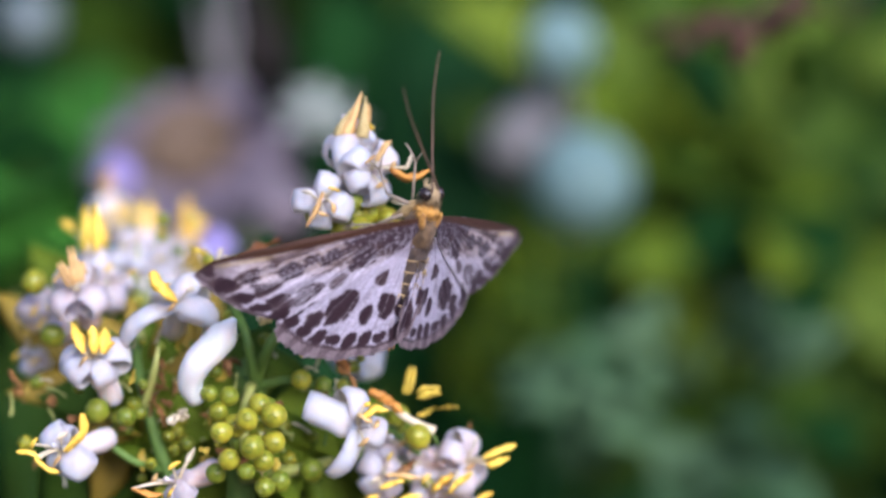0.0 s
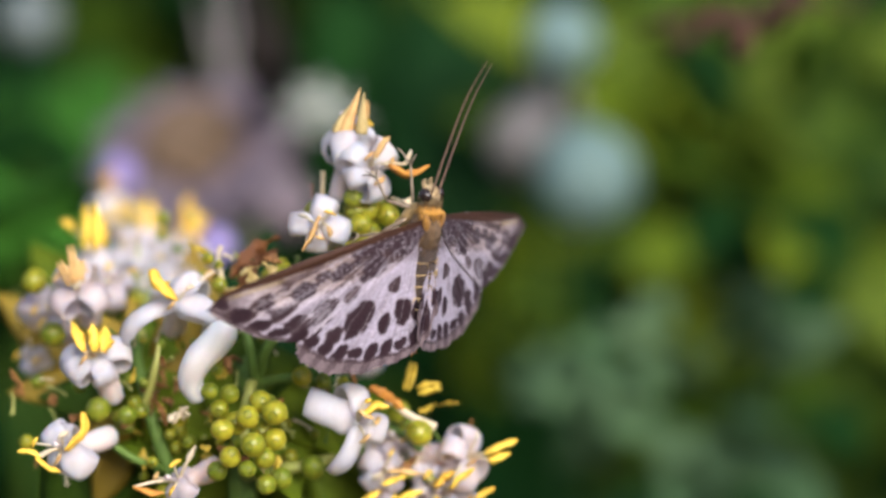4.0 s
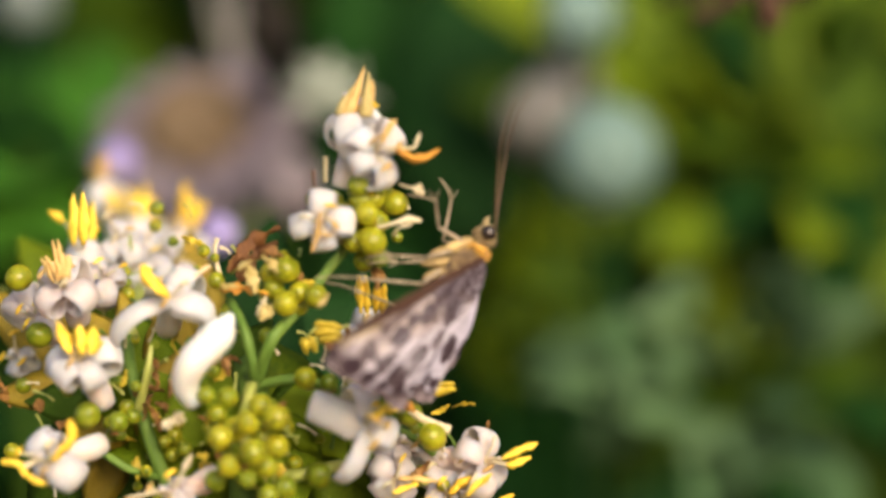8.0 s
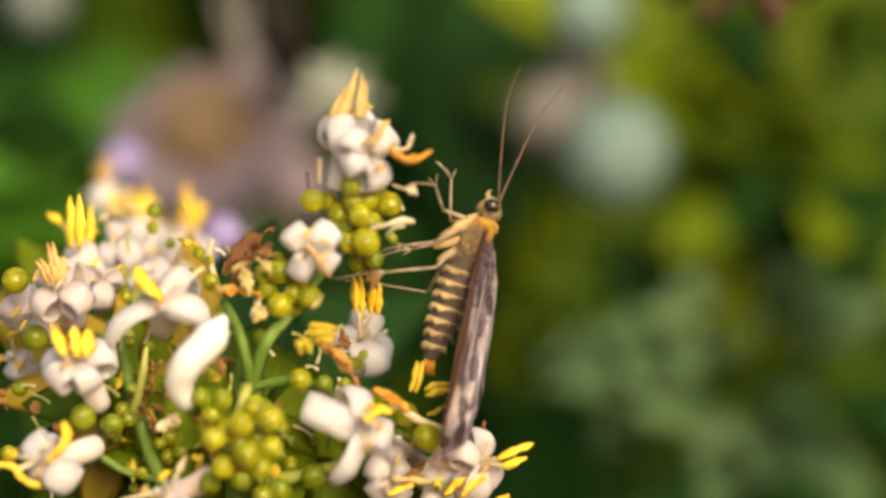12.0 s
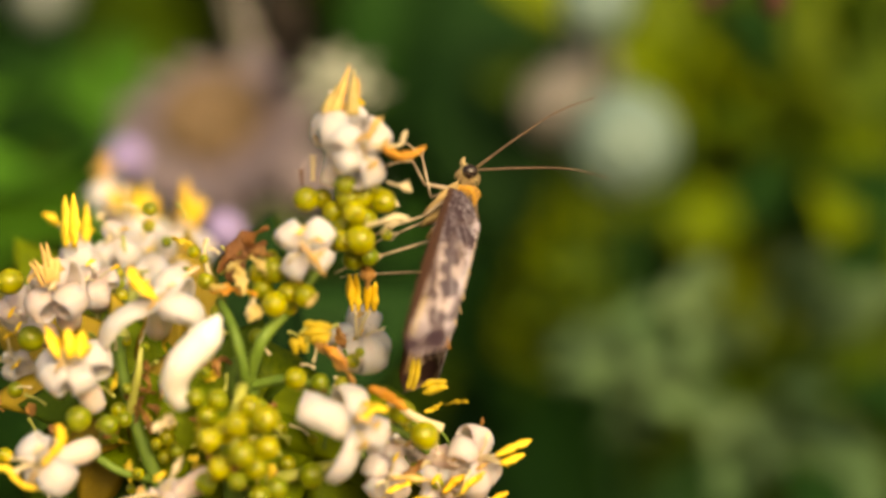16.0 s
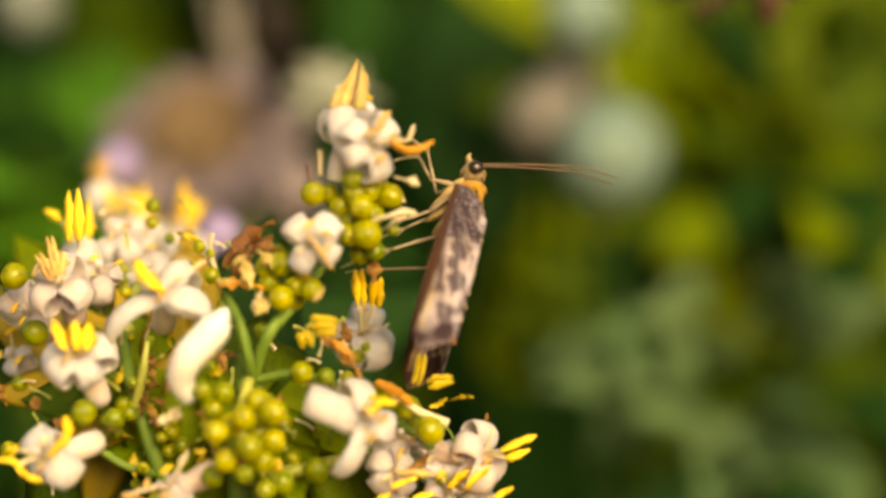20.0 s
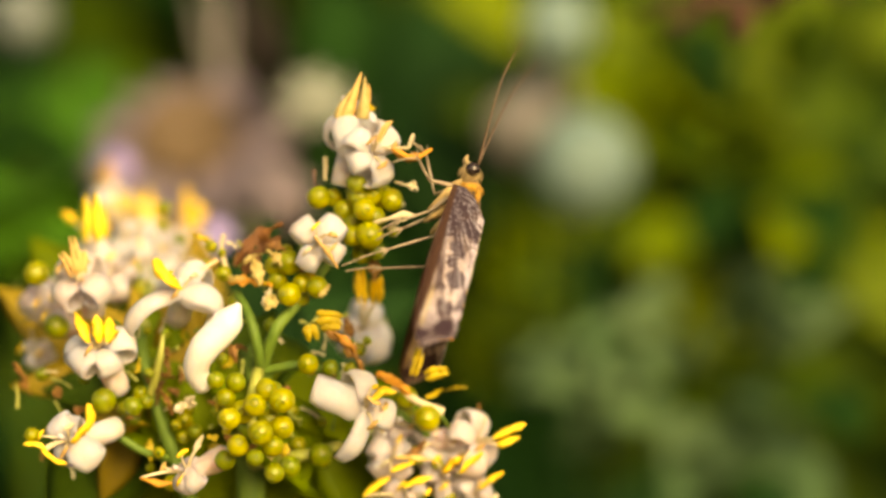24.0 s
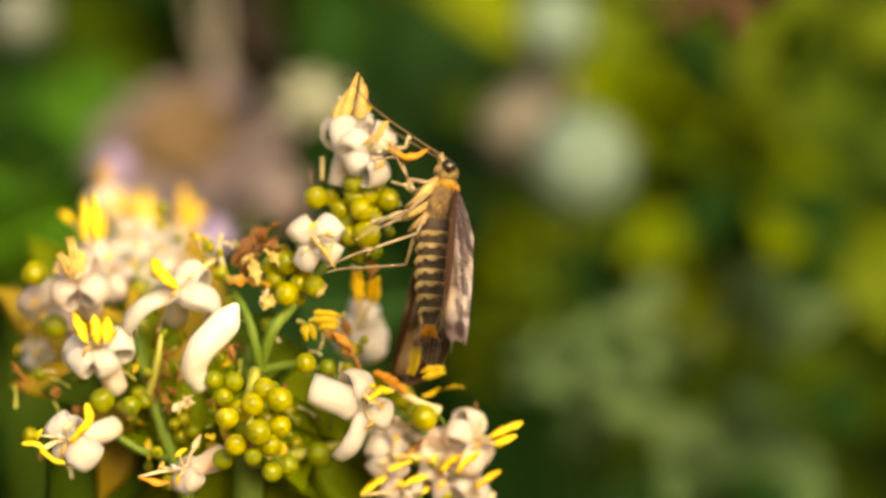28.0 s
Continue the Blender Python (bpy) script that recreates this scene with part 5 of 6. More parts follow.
def wing_skin(kind, grid, under):
    """A thin two-sided skin over a grid of (x, y, height) in millimetres, coloured by the wing's pattern."""
    root = Vector((0, 0)) if kind == "fore" else HIND_ROOT
    n, w = len(grid), len(grid[0])
    verts, cols, faces = [], [], []
    for side in (0, 1):
        for i, line in enumerate(grid):
            for j, (x, y, z) in enumerate(line):
                rim = i in (0, n - 1) or j in (0, w - 1)
                verts.append(Vector((x * 1.045, y * 1.03, z + (0.05 if side and not rim else 0))) * MM)
                c = tint(kind, x + root.x, y + root.y)
                if side == under:
                    # paler cream towards the root of the underside
                    r, a = math.hypot(x, y), math.degrees(math.atan2(y, x + 0.001))
                    far = math.hypot(x + root.x, y + root.y) + 0.9 * noise.noise(Vector((x * 0.8, y * 0.8, 4.0)))
                    cream = (1 - ease(far, 8.0, 11.5)) * (0.35 + 0.65 * ease(-y - root.y, 0.9, 1.6))
                    c = Vector((c.x * 0.95, c.y * 0.81, c.z * 0.58)).lerp(Vector((0.84, 0.75, 0.54)), 0.9 * cream * ease(noise.noise(Vector((a * 0.45, r * 0.22, 7.0))) + 0.4 * noise.noise(Vector((a * 1.5, r * 0.3, 2.0))), -0.42, 0.10))
                cols.append(c)
        o = side * n * w
        for i in range(n - 1):
            for j in range(w - 1):
                q = (o + i * w + j, o + (i + 1) * w + j, o + (i + 1) * w + j + 1, o + i * w + j + 1)
                faces.append(q if side == 0 else q[::-1])
    me = bpy.data.meshes.new(kind + "wing")
    me.from_pydata(verts, [], faces)
    layer = me.color_attributes.new("pattern", "FLOAT_COLOR", "POINT")
    flat = []
    for c in cols:
        flat += [c.x, c.y, c.z, 1.0]
    layer.data.foreach_set("color", flat)
    me.polygons.foreach_set("use_smooth", [True] * len(faces))
    me.materials.append(M["wing"])
    return me


def forewing_mesh(front, under):
    """The front or the rear half of a forewing: its root is the origin, its front edge points along +x."""
    up = -1 if under else 1
    grid = []
    x0, x1 = (0.0, 16.88) if front else (2.75, 15.1)
    columns, across = 120, (34 if front else 30)
    for i in range(columns + 1):
        x = x0 + (x1 - x0) * i / columns
        low = rear_edge(x) * (1 + 0.006 * math.sin(i * 2.3) + 0.005 * math.sin(i * 5.1))
        top = 0.33 * math.sin(math.pi * x / 17.5) - 0.85 * max(0, x - 14.8) ** 2 / 4.4
        top, low = (top, max(low, FOLD)) if front else (FOLD + 0.04, min(low, FOLD + 0.02))
        line = []
        for j in range(across + 1):
            y = top + (low - top) * j / across
            a = math.degrees(math.atan2(y, x + 0.001))
            height = (0.2 * math.sin(math.pi * min(1, x / 17)) - 0.06 * max(0, 1.6 + y) ** 2 * min(1, x / 3)) * up
            line.append((x, y, height + 0.04 * min(1, x / 8) * math.sin((a + 200) / 6.1 * 2 * math.pi)))
        grid.append(line)
    return wing_skin("fore", grid, under)


def hindwing_mesh(a_top, a_end, under):
    """A fold of the hindwing between two angles behind the span; its root is the origin."""
    reach = wing_shape(HIND_EDGE)
    up = -1 if under else 1
    grid = []
    for i in range(43):
        a = a_top + (a_end - a_top) * i / 42
        R = reach(a) * (1 + 0.008 * math.sin(i * 2.3) + 0.006 * math.sin(i * 5.1))
        grid.append([(R * f * math.cos(radians(a)), R * f * math.sin(radians(a)), 0.12 * math.sin(math.pi * f * 0.8) * up + 0.04 * f * math.sin((a + 200) / 6.1 * 2 * math.pi)) for f in (k / 84 for k in range(85))])
    return wing_skin("hind", grid, under)


FORE = [forewing_mesh(True, u) for u in (0, 1)]
REAR = [forewing_mesh(False, u) for u in (0, 1)]
HIND_EDGE = ((-14, 10.6), (-20, 11.4), (-28, 12.2), (-38, 12.0), (-50, 11.2), (-64, 10.0), (-74, 9.3), (-82, 8.4), (-90, 6.6), (-100, 3.4))
HIND = [hindwing_mesh(-14, -46, u) for u in (0, 1)]
FAN = [hindwing_mesh(-44, -72, u) for u in (0, 1)]
INNER = [hindwing_mesh(-70, -100, u) for u in (0, 1)]

# hip, knee, ankle and toe of the legs, by side
LEGS = {-1: (((-0.5, 1.6, -0.9), (-1.3, 1.6, -3.2), (-1.6, 3.1, -4.3), (-1.2, 2.5, -6.3)), ((-0.7, 0.6, -1.5), (-1.8, -0.9, -3.0), (-2.0, -1.9, -5.0), (-1.6, -3.0, -6.6)), ((-0.7, -1.0, -1.5), (-1.5, -2.6, -2.2), (-1.8, -4.2, -5.6), (-1.4, -6.0, -9.0))),
        1: (((0.5, 1.6, -0.9), (0.8, 1.0, -2.4), (1.0, 4.0, -3.4), (0.9, 4.9, -4.9)), ((0.7, 0.6, -1.5), (1.3, -0.8, -2.6), (1.5, -1.9, -4.4), (1.3, -3.2, -6.4)), ((0.7, -1.0, -1.5), (1.5, -4.6, -2.2), (1.7, -5.2, -5.6), (1.4, -5.9, -8.4)))}


def build_moth():
    parts = {}
    # thorax, head, collar
    bm = bmesh.new()
    ball(bm, (0, -0.1 * MM, -0.2 * MM), (1.2 * MM, 2.0 * MM, 1.35 * MM), pose(0, 0, 0, 10), seg=20, rough=0.08)
    thorax = part("thorax", bm, M["fur_brown"], moth, "brown furry thorax", Matrix())
    bm = bmesh.new()
    ball(bm, (0, 1.75 * MM, 0.25 * MM), (0.92 * MM, 0.42 * MM, 0.86 * MM), seg=18, rough=0.2)
    part("collar", bm, M["fur"], moth, "orange-yellow furry collar", Matrix())
    bm = bmesh.new()
    ball(bm, (0, 2.95 * MM, 0.1 * MM), (0.8 * MM, 0.8 * MM, 0.75 * MM), seg=16, rough=0.15)
    head = part("head", bm, M["fur_tan"], moth, "small tan head", Matrix())
    for s in (-1, 1):
        bm = bmesh.new()
        ball(bm, (0.62 * s * MM, 3.1 * MM, 0.15 * MM), (0.5 * MM, 0.58 * MM, 0.6 * MM), seg=14)
        part("eye", bm, M["eye"], head, "glossy black eye", Matrix())
        bm = bmesh.new()
        tube(bm, bend([Vector((0.3 * s, 3.5, -0.3)) * MM, Vector((0.32 * s, 3.9, -0.45)) * MM, Vector((0.28 * s, 4.2, -0.3)) * MM], 4), [0.0002, 0.00018, 0.00006], 7)
        part("palp", bm, M["fur_tan"], head, "", Matrix())
        bm = bmesh.new()
        ball(bm, (0.8 * s * MM, 1.1 * MM, 0.75 * MM), (0.3 * MM, 0.75 * MM, 0.25 * MM), pose(0, 0, 0, 0, 20 * s, -12 * s), seg=12, rough=0.1)
        part("shoulder_tuft", bm, M["fur"], thorax, "yellow shoulder tuft", Matrix())
    # hair on thorax, collar and head
    rng = random.Random(8)
    for name, owner, centre, radii, n, tone in (("fur", thorax, (0, 0, 0), (1.08, 1.9, 1.05), 260, "fur_brown"), ("fur", thorax, (0, 1.85, 0.2), (0.85, 0.35, 0.8), 150, "fur"),
                                               ("fur", head, (0, 2.95, 0.1), (0.78, 0.8, 0.75), 110, "fur_tan"), ("fur", thorax, (0, -0.4, -0.4), (1.05, 1.6, 0.9), 120, "fur_tan")):
        bm = bmesh.new()
        for _ in range(n):
            d = Vector((rng.gauss(0, 1), rng.gauss(0, 1), rng.gauss(0, 1))).normalized()
            p = Vector(centre) + Vector([a * b for a, b in zip(d, radii)])
            q = p + (d * 0.3 + Vector((0, -0.55, 0))) * rng.uniform(0.5, 1.2)
            tube(bm, [p * MM, (p.lerp(q, 0.5) + d * 0.06) * MM, q * MM], [0.00005, 0.00004, 0.00001], 3)
        part(name, bm, M[tone], owner, "", Matrix())
    # abdomen
    bm = bmesh.new()
    line = [Vector((0, y, -0.32)) * MM for y in (-1.2, -2.8, -4.4, -6.0, -7.7, -9.3)]
    radii = [0.00125, 0.00135, 0.0013, 0.00118, 0.0009, 0.00045]
    tube(bm, bend(line, 5), radii, 16)
    abdomen = part("abdomen", bm, M["fur_dark"], moth, "dark brown abdomen with cream rings", Matrix())
    for k in range(7):
        y = -2.2 - k * 0.98
        f = (-1.2 - y) / 8.1 * 5
        i = min(int(f), 4)
        r = radii[i] + (radii[i + 1] - radii[i]) * (f - i) + 0.00005
        bm = bmesh.new()
        n = 26
        a = []
        for j in range(n):
            t = 2 * math.pi * j / n
            jag = (0.10 * ((j * 7) % 3) + 0.12 * ((j * 5) % 4)) * MM
            a.append([bm.verts.new((math.cos(t) * r * q, y * MM - jag * w * (0.5 - 1.1 * math.sin(t)) + o * MM, math.sin(t) * r * q - 0.00032)) for q, o, w in ((1.0, 0.05, 0), (1.03, -0.02, 0.3), (1.09, -0.06, 1.0))])
        for j in range(n):
            for c in (0, 1):
                bm.faces.new((a[j][c], a[(j + 1) % n][c], a[(j + 1) % n][c + 1], a[j][c + 1]))
        for _ in range(34):
            # loose scales standing off the ring
            q = rng.uniform(0, 2 * math.pi)
            p = Vector((math.cos(q) * r, y * MM, math.sin(q) * r - 0.00032))
            d = Vector((math.cos(q) * 0.5, -1, math.sin(q) * 0.5)).normalized()
            tube(bm, [p, p + d * rng.uniform(0.0002, 0.00055)], [0.00006, 0.00002], 3)
        part("ring", bm, M["band"], abdomen, "", Matrix())
    bm = bmesh.new()
    for _ in range(60):
        d = Vector((rng.uniform(-0.4, 0.4), -1, rng.uniform(-0.35, 0.35)))
        p = Vector((d.x * 0.7, -9.1, -0.3 + d.z * 0.7))
        tube(bm, [p * MM, (p + d * 0.5) * MM, (p + d * rng.uniform(0.8, 1.3)) * MM], [0.0001, 0.0001, 0.00003], 3)
    part("tail_tuft", bm, M["orange"], abdomen, "orange tail tuft", Matrix())
    # legs: plump bases along the breast, then thigh, shin with spurs, and foot
    for s in (-1, 1):
        for y, z, tilt, length in ((1.3, -1.35, 40, 1.25), (0.55, -1.75, 48, 1.35), (-0.5, -1.9, 52, 1.3), (-1.3, -1.6, 40, 1.1)):
            bm = bmesh.new()
            ball(bm, (0.55 * s * MM, y * MM, z * MM), (0.27 * MM, length * MM, 0.34 * MM), pose(0, 0, 0, tilt, 0, 8 * s), seg=12, rough=0.15)
            part("hip", bm, M["hip"], thorax, "plump golden-beige leg base", Matrix())
        for pts in LEGS[s]:
            p = [Vector(q) * MM for q in pts]
            bm = bmesh.new()
            tube(bm, bend([p[0], p[1]], 5), [0.00016, 0.00018, 0.00011], 7)
            leg = part("leg", bm, M["leg"], moth, "thin silvery-beige leg", Matrix())
            bm = bmesh.new()
            tube(bm, bend([p[1], p[2]], 5), [0.00009, 0.00012, 0.00008], 7)
            way = (p[2] - p[1]).normalized()
            for k in (-1, 1):
                spur = (way + way.orthogonal().normalized() * 0.6 * k).normalized()
                tube(bm, [p[2], p[2] + spur * 0.0006, p[2] + spur * 0.001], [0.00007, 0.00006, 0.00002], 4)
            part("shin", bm, M["leg"], leg, "", Matrix())
            bm = bmesh.new()
            tube(bm, bend([p[2], (p[2] + p[3]) / 2 + Vector((0, 0.12, 0)) * MM, p[3]], 4), [0.00008, 0.00007, 0.00005], 6)
            for q in (0.25, 0.5, 0.75):
                ball(bm, p[2].lerp(p[3], q) + Vector((0, 0.1, 0)) * MM, (0.00009,) * 3, seg=6)
            part("foot", bm, M["leg"], leg, "", Matrix())
    # wings and feelers, hinged: their poses are keyed
    for s, side in ((-1, "left"), (1, "right")):
        parts[side, "fore"] = part("forewing", FORE[s < 0], None, moth, "front half of the spotted forewing with a brown edge", Matrix())
        parts[side, "rear"] = part("forewing_rear", REAR[s < 0], None, moth, "rear half of the whitish spotted forewing", Matrix())
        parts[side, "hind"] = part("hindwing", HIND[s < 0], None, moth, "whitish hindwing with a spotted edge", Matrix())
        parts[side, "fan"] = part("hindwing_fan", FAN[s < 0], None, moth, "middle fold of the spotted hindwing", Matrix())
        parts[side, "inner"] = part("hindwing_fan", INNER[s < 0], None, moth, "inner fold of the spotted hindwing", Matrix())
    for k in range(2):
        bm = bmesh.new()
        pts = bend([Vector((0, 0, 0)), Vector((4, 0, 0.35)) * MM, Vector((7.5, 0, 0.45)) * MM, Vector((10.6, 0, -0.1)) * MM], 8)
        tube(bm, pts, [0.00009, 0.00008, 0.00006, 0.00003], 6)
        for p in pts[2:-1]:
            ball(bm, p, (0.00006, 0.00009, 0.00009), seg=6)
        parts["feeler", k] = part("antenna", bm, M["antenna"], moth, "long thin brown antenna", Matrix())
    return parts


WING = build_moth()


FORE_ROOT = {"left": Vector((-1.15, 1.4, 0.65)), "right": Vector((1.15, 1.4, 0.65))}
FOLDS = (("hind", 24, 12, 0.10), ("fan", 45, 42, 0.18), ("inner", 66, 68, 0.26))


def motions():
    rows = {k: [] for k in WING}
    rows["body"] = []

    def stance(t, thorax, forward, back, left, right, feeler_a, feeler_b):
        """left, right: where the wing's front edge and its width point in the world, how far its hindwing is fanned out,
        how far its rear half is creased down, and how far its root is pulled over the flank; right None: the mirror of
        the left one. Feelers: where they point in the world."""
        f, z = Vector(forward).normalized(), Vector(back)
        z = (z - f * z.dot(f)).normalized()
        across = f.cross(z)
        m = Matrix.Translation(at(thorax)) @ Matrix((across, f, z)).transposed().to_4x4()
        rows["body"].append((t, m))
        turn = m.to_3x3().inverted()
        if right is None:
            c, w = Vector(left[0]), Vector(left[1])
            right = (c - across * 2 * c.dot(across), w - across * 2 * w.dot(across), *left[2:])
        for side, given in (("left", left), ("right", right)):
            c, w, fan, crease, slide = (*given, 0, (0, 0, 0))[:5] if len(given) < 5 else given
            s = 1 if side == "right" else -1
            wing = basis((FORE_ROOT[side] + turn @ Vector(slide)) * MM, turn @ Vector(c), turn @ -Vector(w))
            rear = wing @ pose(0, FOLD * MM, 0, crease * s) @ pose(0, -FOLD * MM, 0)
            rows[side, "fore"].append((t, wing))
            rows[side, "rear"].append((t, rear))
            shut_by = 1 if crease >= 30 else 0
            for kind, tuck, edge, low in FOLDS:
                # the hindwing turns like a fan under its forewing, and stands on edge beside the body when that is creased
                place = pose(HIND_ROOT.x * MM, (HIND_ROOT.y + 0.4 * shut_by) * MM, -low * s * MM, crease * s)
                rows[side, kind].append((t, wing @ place @ pose(0, 0, 0, 0, 0, tuck * (1 - fan) * (1 - shut_by) + edge * shut_by)))
        for k, d in enumerate((feeler_a, feeler_b)):
            s = -1 if k == 0 else 1
            rows["feeler", k].append((t, basis(Vector((0.35 * s, 3.45, 0.55)) * MM, turn @ Vector(d), (1, 0.2, 0.1))))

    def flat(forward, back, droop, sweep, side):
        """Front edge and width of a level, opened wing."""
        f, z = Vector(forward).normalized(), Vector(back)
        z = (z - f * z.dot(f)).normalized()
        d, a = radians(droop), radians(sweep)
        out = f.cross(z) * side * math.cos(d) - z * math.sin(d)
        return out * math.cos(a) - f * math.sin(a), -(f * math.cos(a) + out * math.sin(a)), 1.0, 0, (0, 0, 0)

    # opened flat in the sun
    for t, thorax, fwd, bk, fa, fb in (
            (0.0, (-1.3, -8.0, 1.95), (0.214, -0.41, 0.879), (0.62, -0.645, -0.445), (0.02, -0.1, 1), (-0.25, -0.6, 0.6)),
            (0.5, (-1.4, -8.0, 1.95), (0.214, -0.41, 0.879), (0.62, -0.645, -0.445), (-0.4, -0.1, 0.9), (0.0, -0.2, 1)),
            (1.0, (-1.3, -8.0, 1.95), (0.214, -0.41, 0.879), (0.62, -0.645, -0.445), (-0.6, -0.1, 0.8), (0.3, 0.1, 1)),
            (1.5, (-1.2, -8.0, 1.85), (0.214, -0.41, 0.879), (0.62, -0.645, -0.445), (-0.5, -0.2, 0.8), (0.0, -0.1, 1)),
            (2.0, (-0.8, -8.0, 1.75), (0.09, -0.41, 0.9), (0.68, -0.645, -0.35), (-0.9, -0.3, 0.5), (-0.5, -0.4, 0.7)),
            (2.5, (-0.9, -8.0, 1.55), (0.09, -0.41, 0.9), (0.68, -0.645, -0.35), (-0.5, -0.3, 0.8), (0.1, -0.1, 1)),
            (3.0, (-1.0, -8.0, 1.45), (0.09, -0.41, 0.9), (0.68, -0.645, -0.35), (-0.05, -0.2, 1), (-0.12, -0.2, 1)),
            (3.5, (-0.9, -8.0, 1.55), (0.09, -0.41, 0.9), (0.68, -0.645, -0.35), (0.45, 0, 0.9), (0.4, 0.1, 0.9)),
            (5.5, (-0.8, -8.0, 1.45), (0.09, -0.41, 0.9), (0.68, -0.645, -0.35), (-0.2, -0.3, 0.9), (0.1, 0.2, 0.9)),
            (6.0, (-0.8, -8.0, 1.45), (0.09, -0.41, 0.9), (0.68, -0.645, -0.35), (-0.2, -0.2, 0.9), (0.15, 0.1, 1)),
            (6.8, (-1.0, -8.0, 1.45), (0.09, -0.41, 0.9), (0.68, -0.645, -0.35), (-0.2, 0, 1), (0, 0.1, 1)),
            (6.9, (0.5, -7.0, 0.0), (0.10, -0.36, 0.9), (0.68, -0.645, -0.35), (-0.3, 0, 1), (0, 0.1, 1)),
            (7.0, (1.2, -6.0, -0.6), (0.15, -0.25, 0.95), (0.75, -0.6, -0.3), (-0.5, 0, 0.9), (-0.2, 0.1, 1))):
        stance(t, thorax, fwd, bk, flat(fwd, bk, 20, 18.4, -1), flat(fwd, bk, 20, 18.4, 1), fa, fb)
    # half closed, seen from the side, then closed over the back
    half = ((-0.64, -0.66, -0.376), (0.29, 0.25, -0.92), 0.35, 12, (0, 0, 0))
    for t, thorax, fa, fb in ((7.1, (1.6, -1.0, 0.0), (-0.6, 0, 0.8), (0.0, 0.1, 1)), (7.5, (1.3, -1.0, -0.8), (-0.6, 0, 0.8), (0.1, 0.1, 1)), (8.0, (1.3, -1.0, -1.8), (0.1, -0.4, 0.8), (0.2, -0.1, 0.9))):
        stance(t, thorax, (0.5, 0.05, 0.87), (0.87, 0, -0.5), half, None, fa, fb)
    closed = ((-0.36, -0.5, -0.79), (0.35, 0.75, -0.63), 0, 20, (0, 0, 0))
    stance(8.2, (1.5, 1.0, -1.2), (0.4, 0, 0.9), (0.9, 0, -0.4), ((-0.5, -0.55, -0.66), (0.4, 0.62, -0.75), 0.1), None, (-0.3, 0, 0.9), (0.1, 0.1, 0.9))
    stance(8.4, (1.6, 4.0, 0.2), (0.38, 0, 0.92), (0.94, 0, -0.34), closed, None, (-0.1, 0, 1), (0.15, 0.1, 1))
    stance(9.0, (1.4, 4.0, 0.2), (0.34, 0, 0.94), (0.94, 0, -0.34), closed, None, (-0.35, 0, 1), (0.05, 0, 1))
    stance(9.3, (1.6, 4.0, 0.2), (0.33, 0, 0.94), (0.94, 0, -0.3), closed, None, (-0.4, 0, 0.9), (-0.2, 0.2, 1))
    stance(9.5, (1.7, 4.0, 0.0), (0.33, 0, 0.94), (0.94, 0, -0.3), ((-0.34, -0.51, -0.79), (0.64, 0.5, -0.59), 0.3, 0, (0, 0, 0)), None, (-0.1, 0, 1), (-0.6, 0.2, 0.4))
    stance(9.8, (1.7, 4.0, 0.2), (0.28, 0, 0.94), (0.94, 0, -0.3), ((-0.14, -0.40, -0.91), (0.45, 0.78, -0.42), 0, 20, (0, 0, 0)), None, (-0.2, 0, 1), (-0.2, 0.2, 1))
    # one wing lifted, its underside showing
    lifted = ((0.34, -0.93, 0.10), (-0.24, 0.02, -0.97), 0.55, 0, (-0.9, -1.0, -0.3))
    hanging = ((-0.03, 0.35, -0.93), (0.25, -0.9, -0.32), 0)
    stance(10.0, (0.5, 6.0, 0.4), (0.03, 0.1, 0.98), (0.97, 0.06, -0.12), lifted, hanging, (-0.42, 0, 0.9), (-0.3, 0.3, 0.8))
    stance(10.7, (0.4, 6.0, 0.5), (0.0, 0.1, 0.98), (0.97, 0.06, -0.12), lifted, hanging, (-0.4, 0, 0.9), (-0.3, 0.3, 0.8))
    drooping = ((0.27, -0.92, -0.27), (-0.33, 0.18, -0.92), 0.7, 0, (-0.9, -1.2, 0.2))
    stance(11.0, (2.6, 5.0, -0.3), (0.2, 0.1, 0.96), (0.95, 0.06, -0.19), drooping, ((-0.06, 0.36, -0.93), (0.3, -0.88, -0.33), 0), (0.65, 0.1, 0.75), (0.1, 0, 0.8))
    roof = ((-0.19, -0.32, -0.93), (0.50, 0.78, -0.37), 0, 25, (-0.5, 0, 0))
    stance(11.4, (3.0, 4.0, -0.4), (0.32, 0, 0.95), (0.94, 0, -0.34), roof, None, (0.2, 0, 0.9), (-0.4, 0, 0.8))
    stance(12.0, (2.6, 4.0, 0.1), (0.34, 0, 0.94), (0.94, 0, -0.34), roof, None, (0.5, 0.1, 0.9), (0.15, 0, 1))
    stance(12.5, (2.6, 4.0, 0.2), (0.34, 0, 0.94), (0.94, 0, -0.34), roof, None, (0.6, 0.1, 0.7), (0.1, 0.1, 1))
    stance(14.5, (1.7, 5.0, 1.4), (0.22, 0.08, 0.96), (0.94, 0.05, -0.18), drooping, ((-0.06, 0.36, -0.93), (0.3, -0.88, -0.33), 0), (-0.5, 0, 0.8), (-0.2, 0.1, 0.9))
    stance(15.0, (1.5, 5.0, 2.4), (0.22, 0.08, 0.96), (0.94, 0.05, -0.18), drooping, ((-0.06, 0.36, -0.93), (0.3, -0.88, -0.33), 0), (0.4, 0, 0.9), (0.6, 0.2, 0.5))
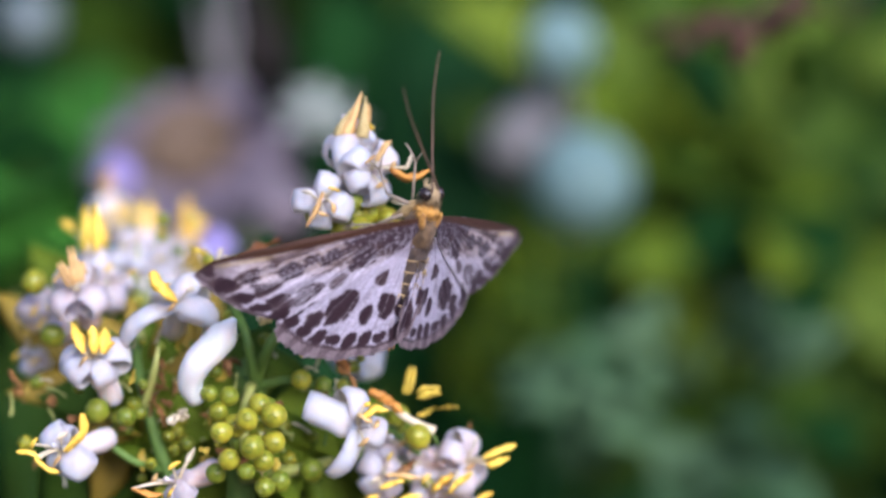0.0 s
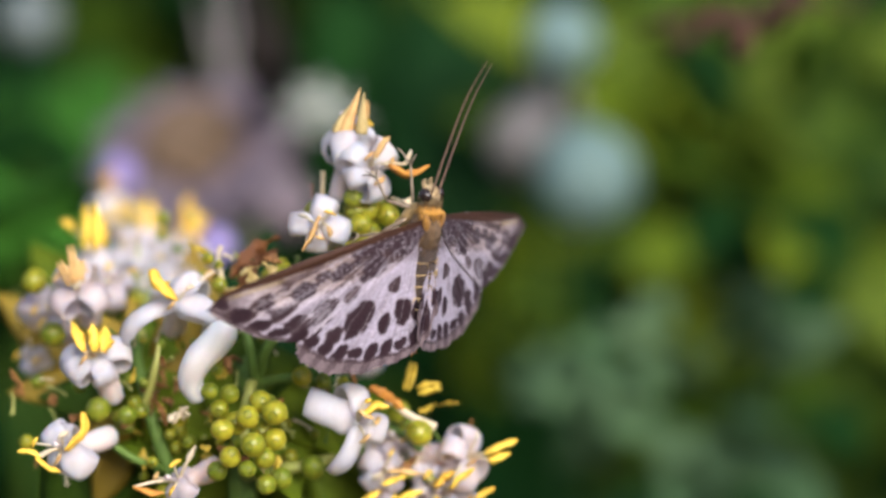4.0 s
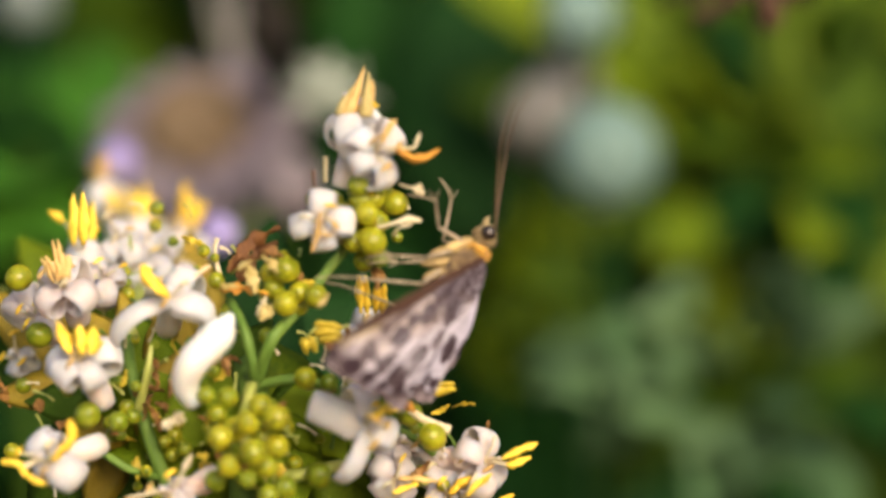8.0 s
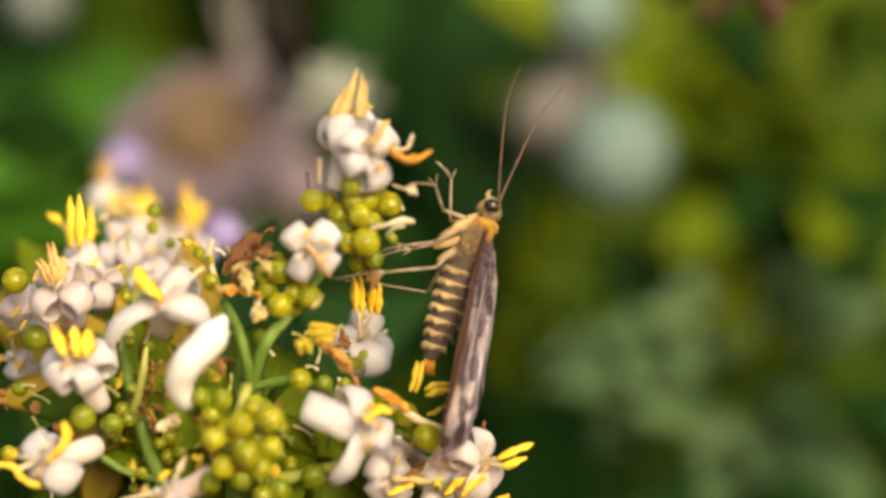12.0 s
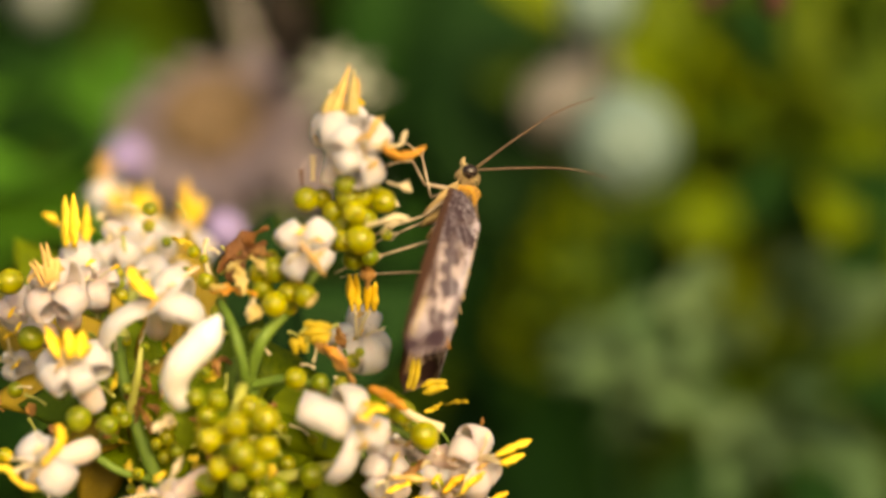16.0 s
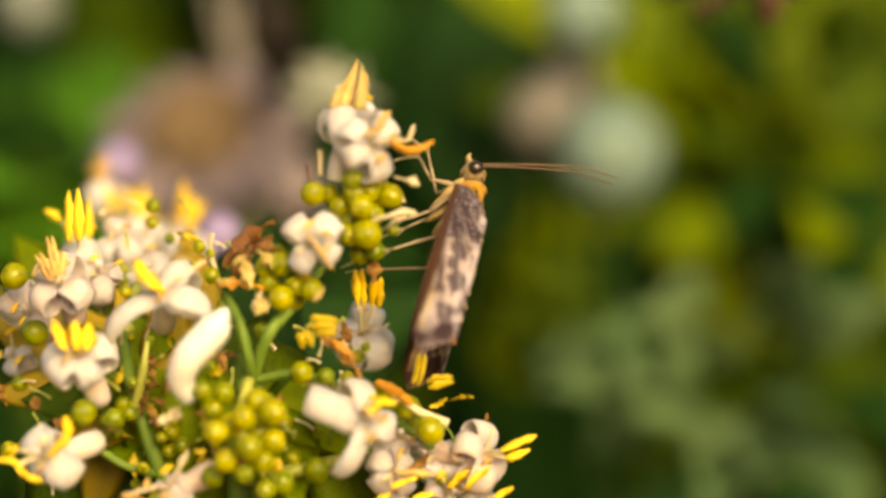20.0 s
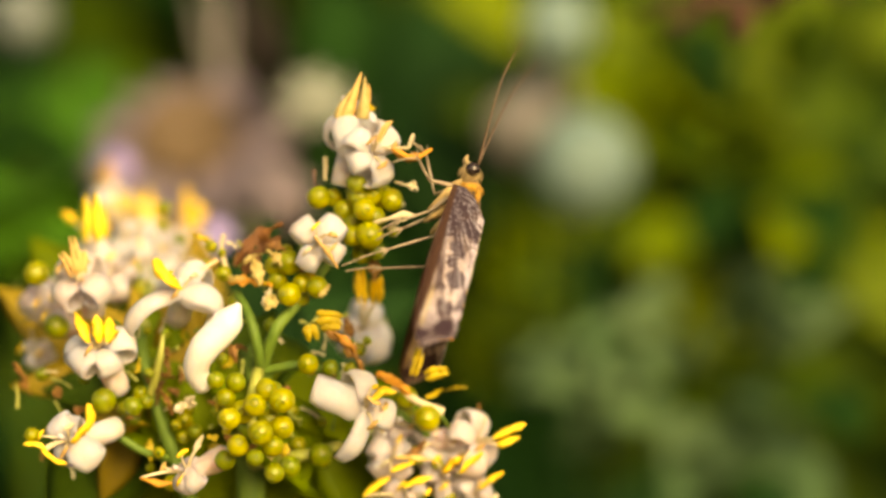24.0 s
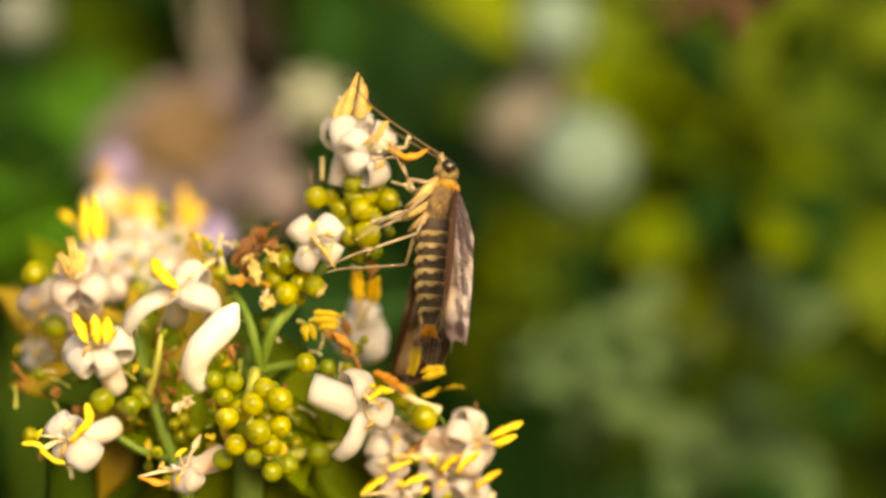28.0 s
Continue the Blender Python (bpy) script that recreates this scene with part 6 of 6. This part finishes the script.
    stance(15.2, (1.9, 5.5, 2.3), (0.18, 0.1, 0.97), (0.96, 0.08, -0.16), ((0.02, -0.86, -0.5), (0.62, 0.42, -0.66), 0, 50, (-1.5, -0.9, -0.5)), ((-0.15, 0.4, -0.9), (0.62, -0.5, -0.3), 0, 50, (-1.0, 0.4, -0.2)), (0.7, 0, 0.6), (0.75, 0.2, 0.3))
    # at rest, wings folded along the body
    shut = ((-0.19, -0.71, -0.67), (0.96, 0.10, -0.28), 0, 95, (-1.9, -1.1, 0.5))
    far = ((-0.24, 0.42, -0.86), (0.90, 0.10, -0.2), 0, 98, (-1.8, 0.8, 0.4))
    for t, thorax, fa, fb in (
            (15.4, (2.3, 6.0, 2.2), (0.8, 0, 0.4), (0.8, 0.2, 0.2)), (16.0, (1.9, 6.0, 2.2), (0.85, 0, 0.5), (0.9, 0.2, -0.05)), (17.0, (1.9, 6.0, 2.2), (1, 0, 0.06), (0.95, 0.2, -0.15)),
            (17.5, (1.9, 6.0, 2.2), (-0.2, 0, 1.0), (-0.05, 0.2, 1)), (18.0, (1.9, 6.0, 2.2), (1, 0, 0.0), (0.85, -0.1, -0.45)), (19.0, (1.9, 6.0, 2.2), (1, 0, -0.1), (0.95, 0.2, -0.12)),
            (21.5, (1.9, 6.0, 2.2), (1, 0, -0.1), (0.95, 0.2, -0.12)), (23.5, (1.9, -3.0, 2.1), (0.4, 0, 0.9), (0.5, 0.3, 0.7)), (24.1, (1.9, -3.0, 2.1), (0.3, 0, 0.95), (0.4, 0.3, 0.8)),
            (25.0, (1.9, -3.0, 2.1), (-0.35, 0.4, 0.9), (-0.5, 0.2, 0.6)), (26.0, (1.7, -3.0, 2.1), (-0.5, 0.1, 0.8), (-0.6, 0.3, 0.5))):
        stance(t, thorax, (0.13, 0.14, 0.98), (0.977, 0.112, -0.145), shut, far, fa, fb)
    stance(27.0, (1.0, -3.0, 2.1), (0.10, 0.15, 0.98), (0.97, 0.18, -0.12), ((-0.06, -0.78, -0.61), (0.62, 0.45, -0.64), 0, 50, (-0.7, -0.3, 0)), ((-0.28, 0.43, -0.85), (0.62, 0.1, -0.2), 0, 88, (-1.6, 0.4, -0.3)), (-0.6, 0, 0.8), (-0.4, 0.2, 0.8))
    stance(28.0, (0.4, -3.0, 2.3), (0.08, 0.15, 0.98), (0.97, 0.22, -0.11), ((-0.07, -0.78, -0.61), (0.50, 0.50, -0.70), 0, 33, (0, 0, 0)), ((-0.22, 0.43, -0.87), (0.55, 0.1, -0.2), 0, 80, (-0.9, 0.4, -0.3)), (-0.75, 0, 0.6), (-0.7, 0.2, 0.5))

    # the blossom that the moth leans on turns and sinks back
    face = Vector((0.05, -1, 0.1)).normalized()
    home = PLACE[blossoms["cross"]]
    sway = []
    for t, c, roll in ((0.0, (-9.1, -1.0, 4.2), 62), (1.2, (-9.2, -1.0, 4.2), 62), (2.2, (-9.2, -1.0, 2.7), 62), (3.0, (-9.3, -1.0, 2.1), 62), (6.5, (-9.2, -1.0, 2.1), 60), (7.0, (-9.2, -1.0, 1.6), 50), (8.0, (-9.3, -1.0, 1.6), 48),
                       (8.5, (-9.7, -1.0, 1.2), 32), (9.0, (-9.8, -1.0, 0.9), 23), (10.0, (-9.5, -1.0, 0.2), 10), (11.0, (-9.5, -1.0, -0.5), 0), (28.0, (-9.5, -1.0, -0.5), 0)):
        world = Matrix.Translation(at(c)) @ Matrix.Rotation(radians(-roll), 4, face) @ home.to_3x3().to_4x4()
        sway.append((t, PLACE[cluster].inverted() @ world))
    walk(blossoms["cross"], sway)
    walk(moth, rows.pop("body"))
    for k, r in rows.items():
        walk(WING[k], r)


motions()
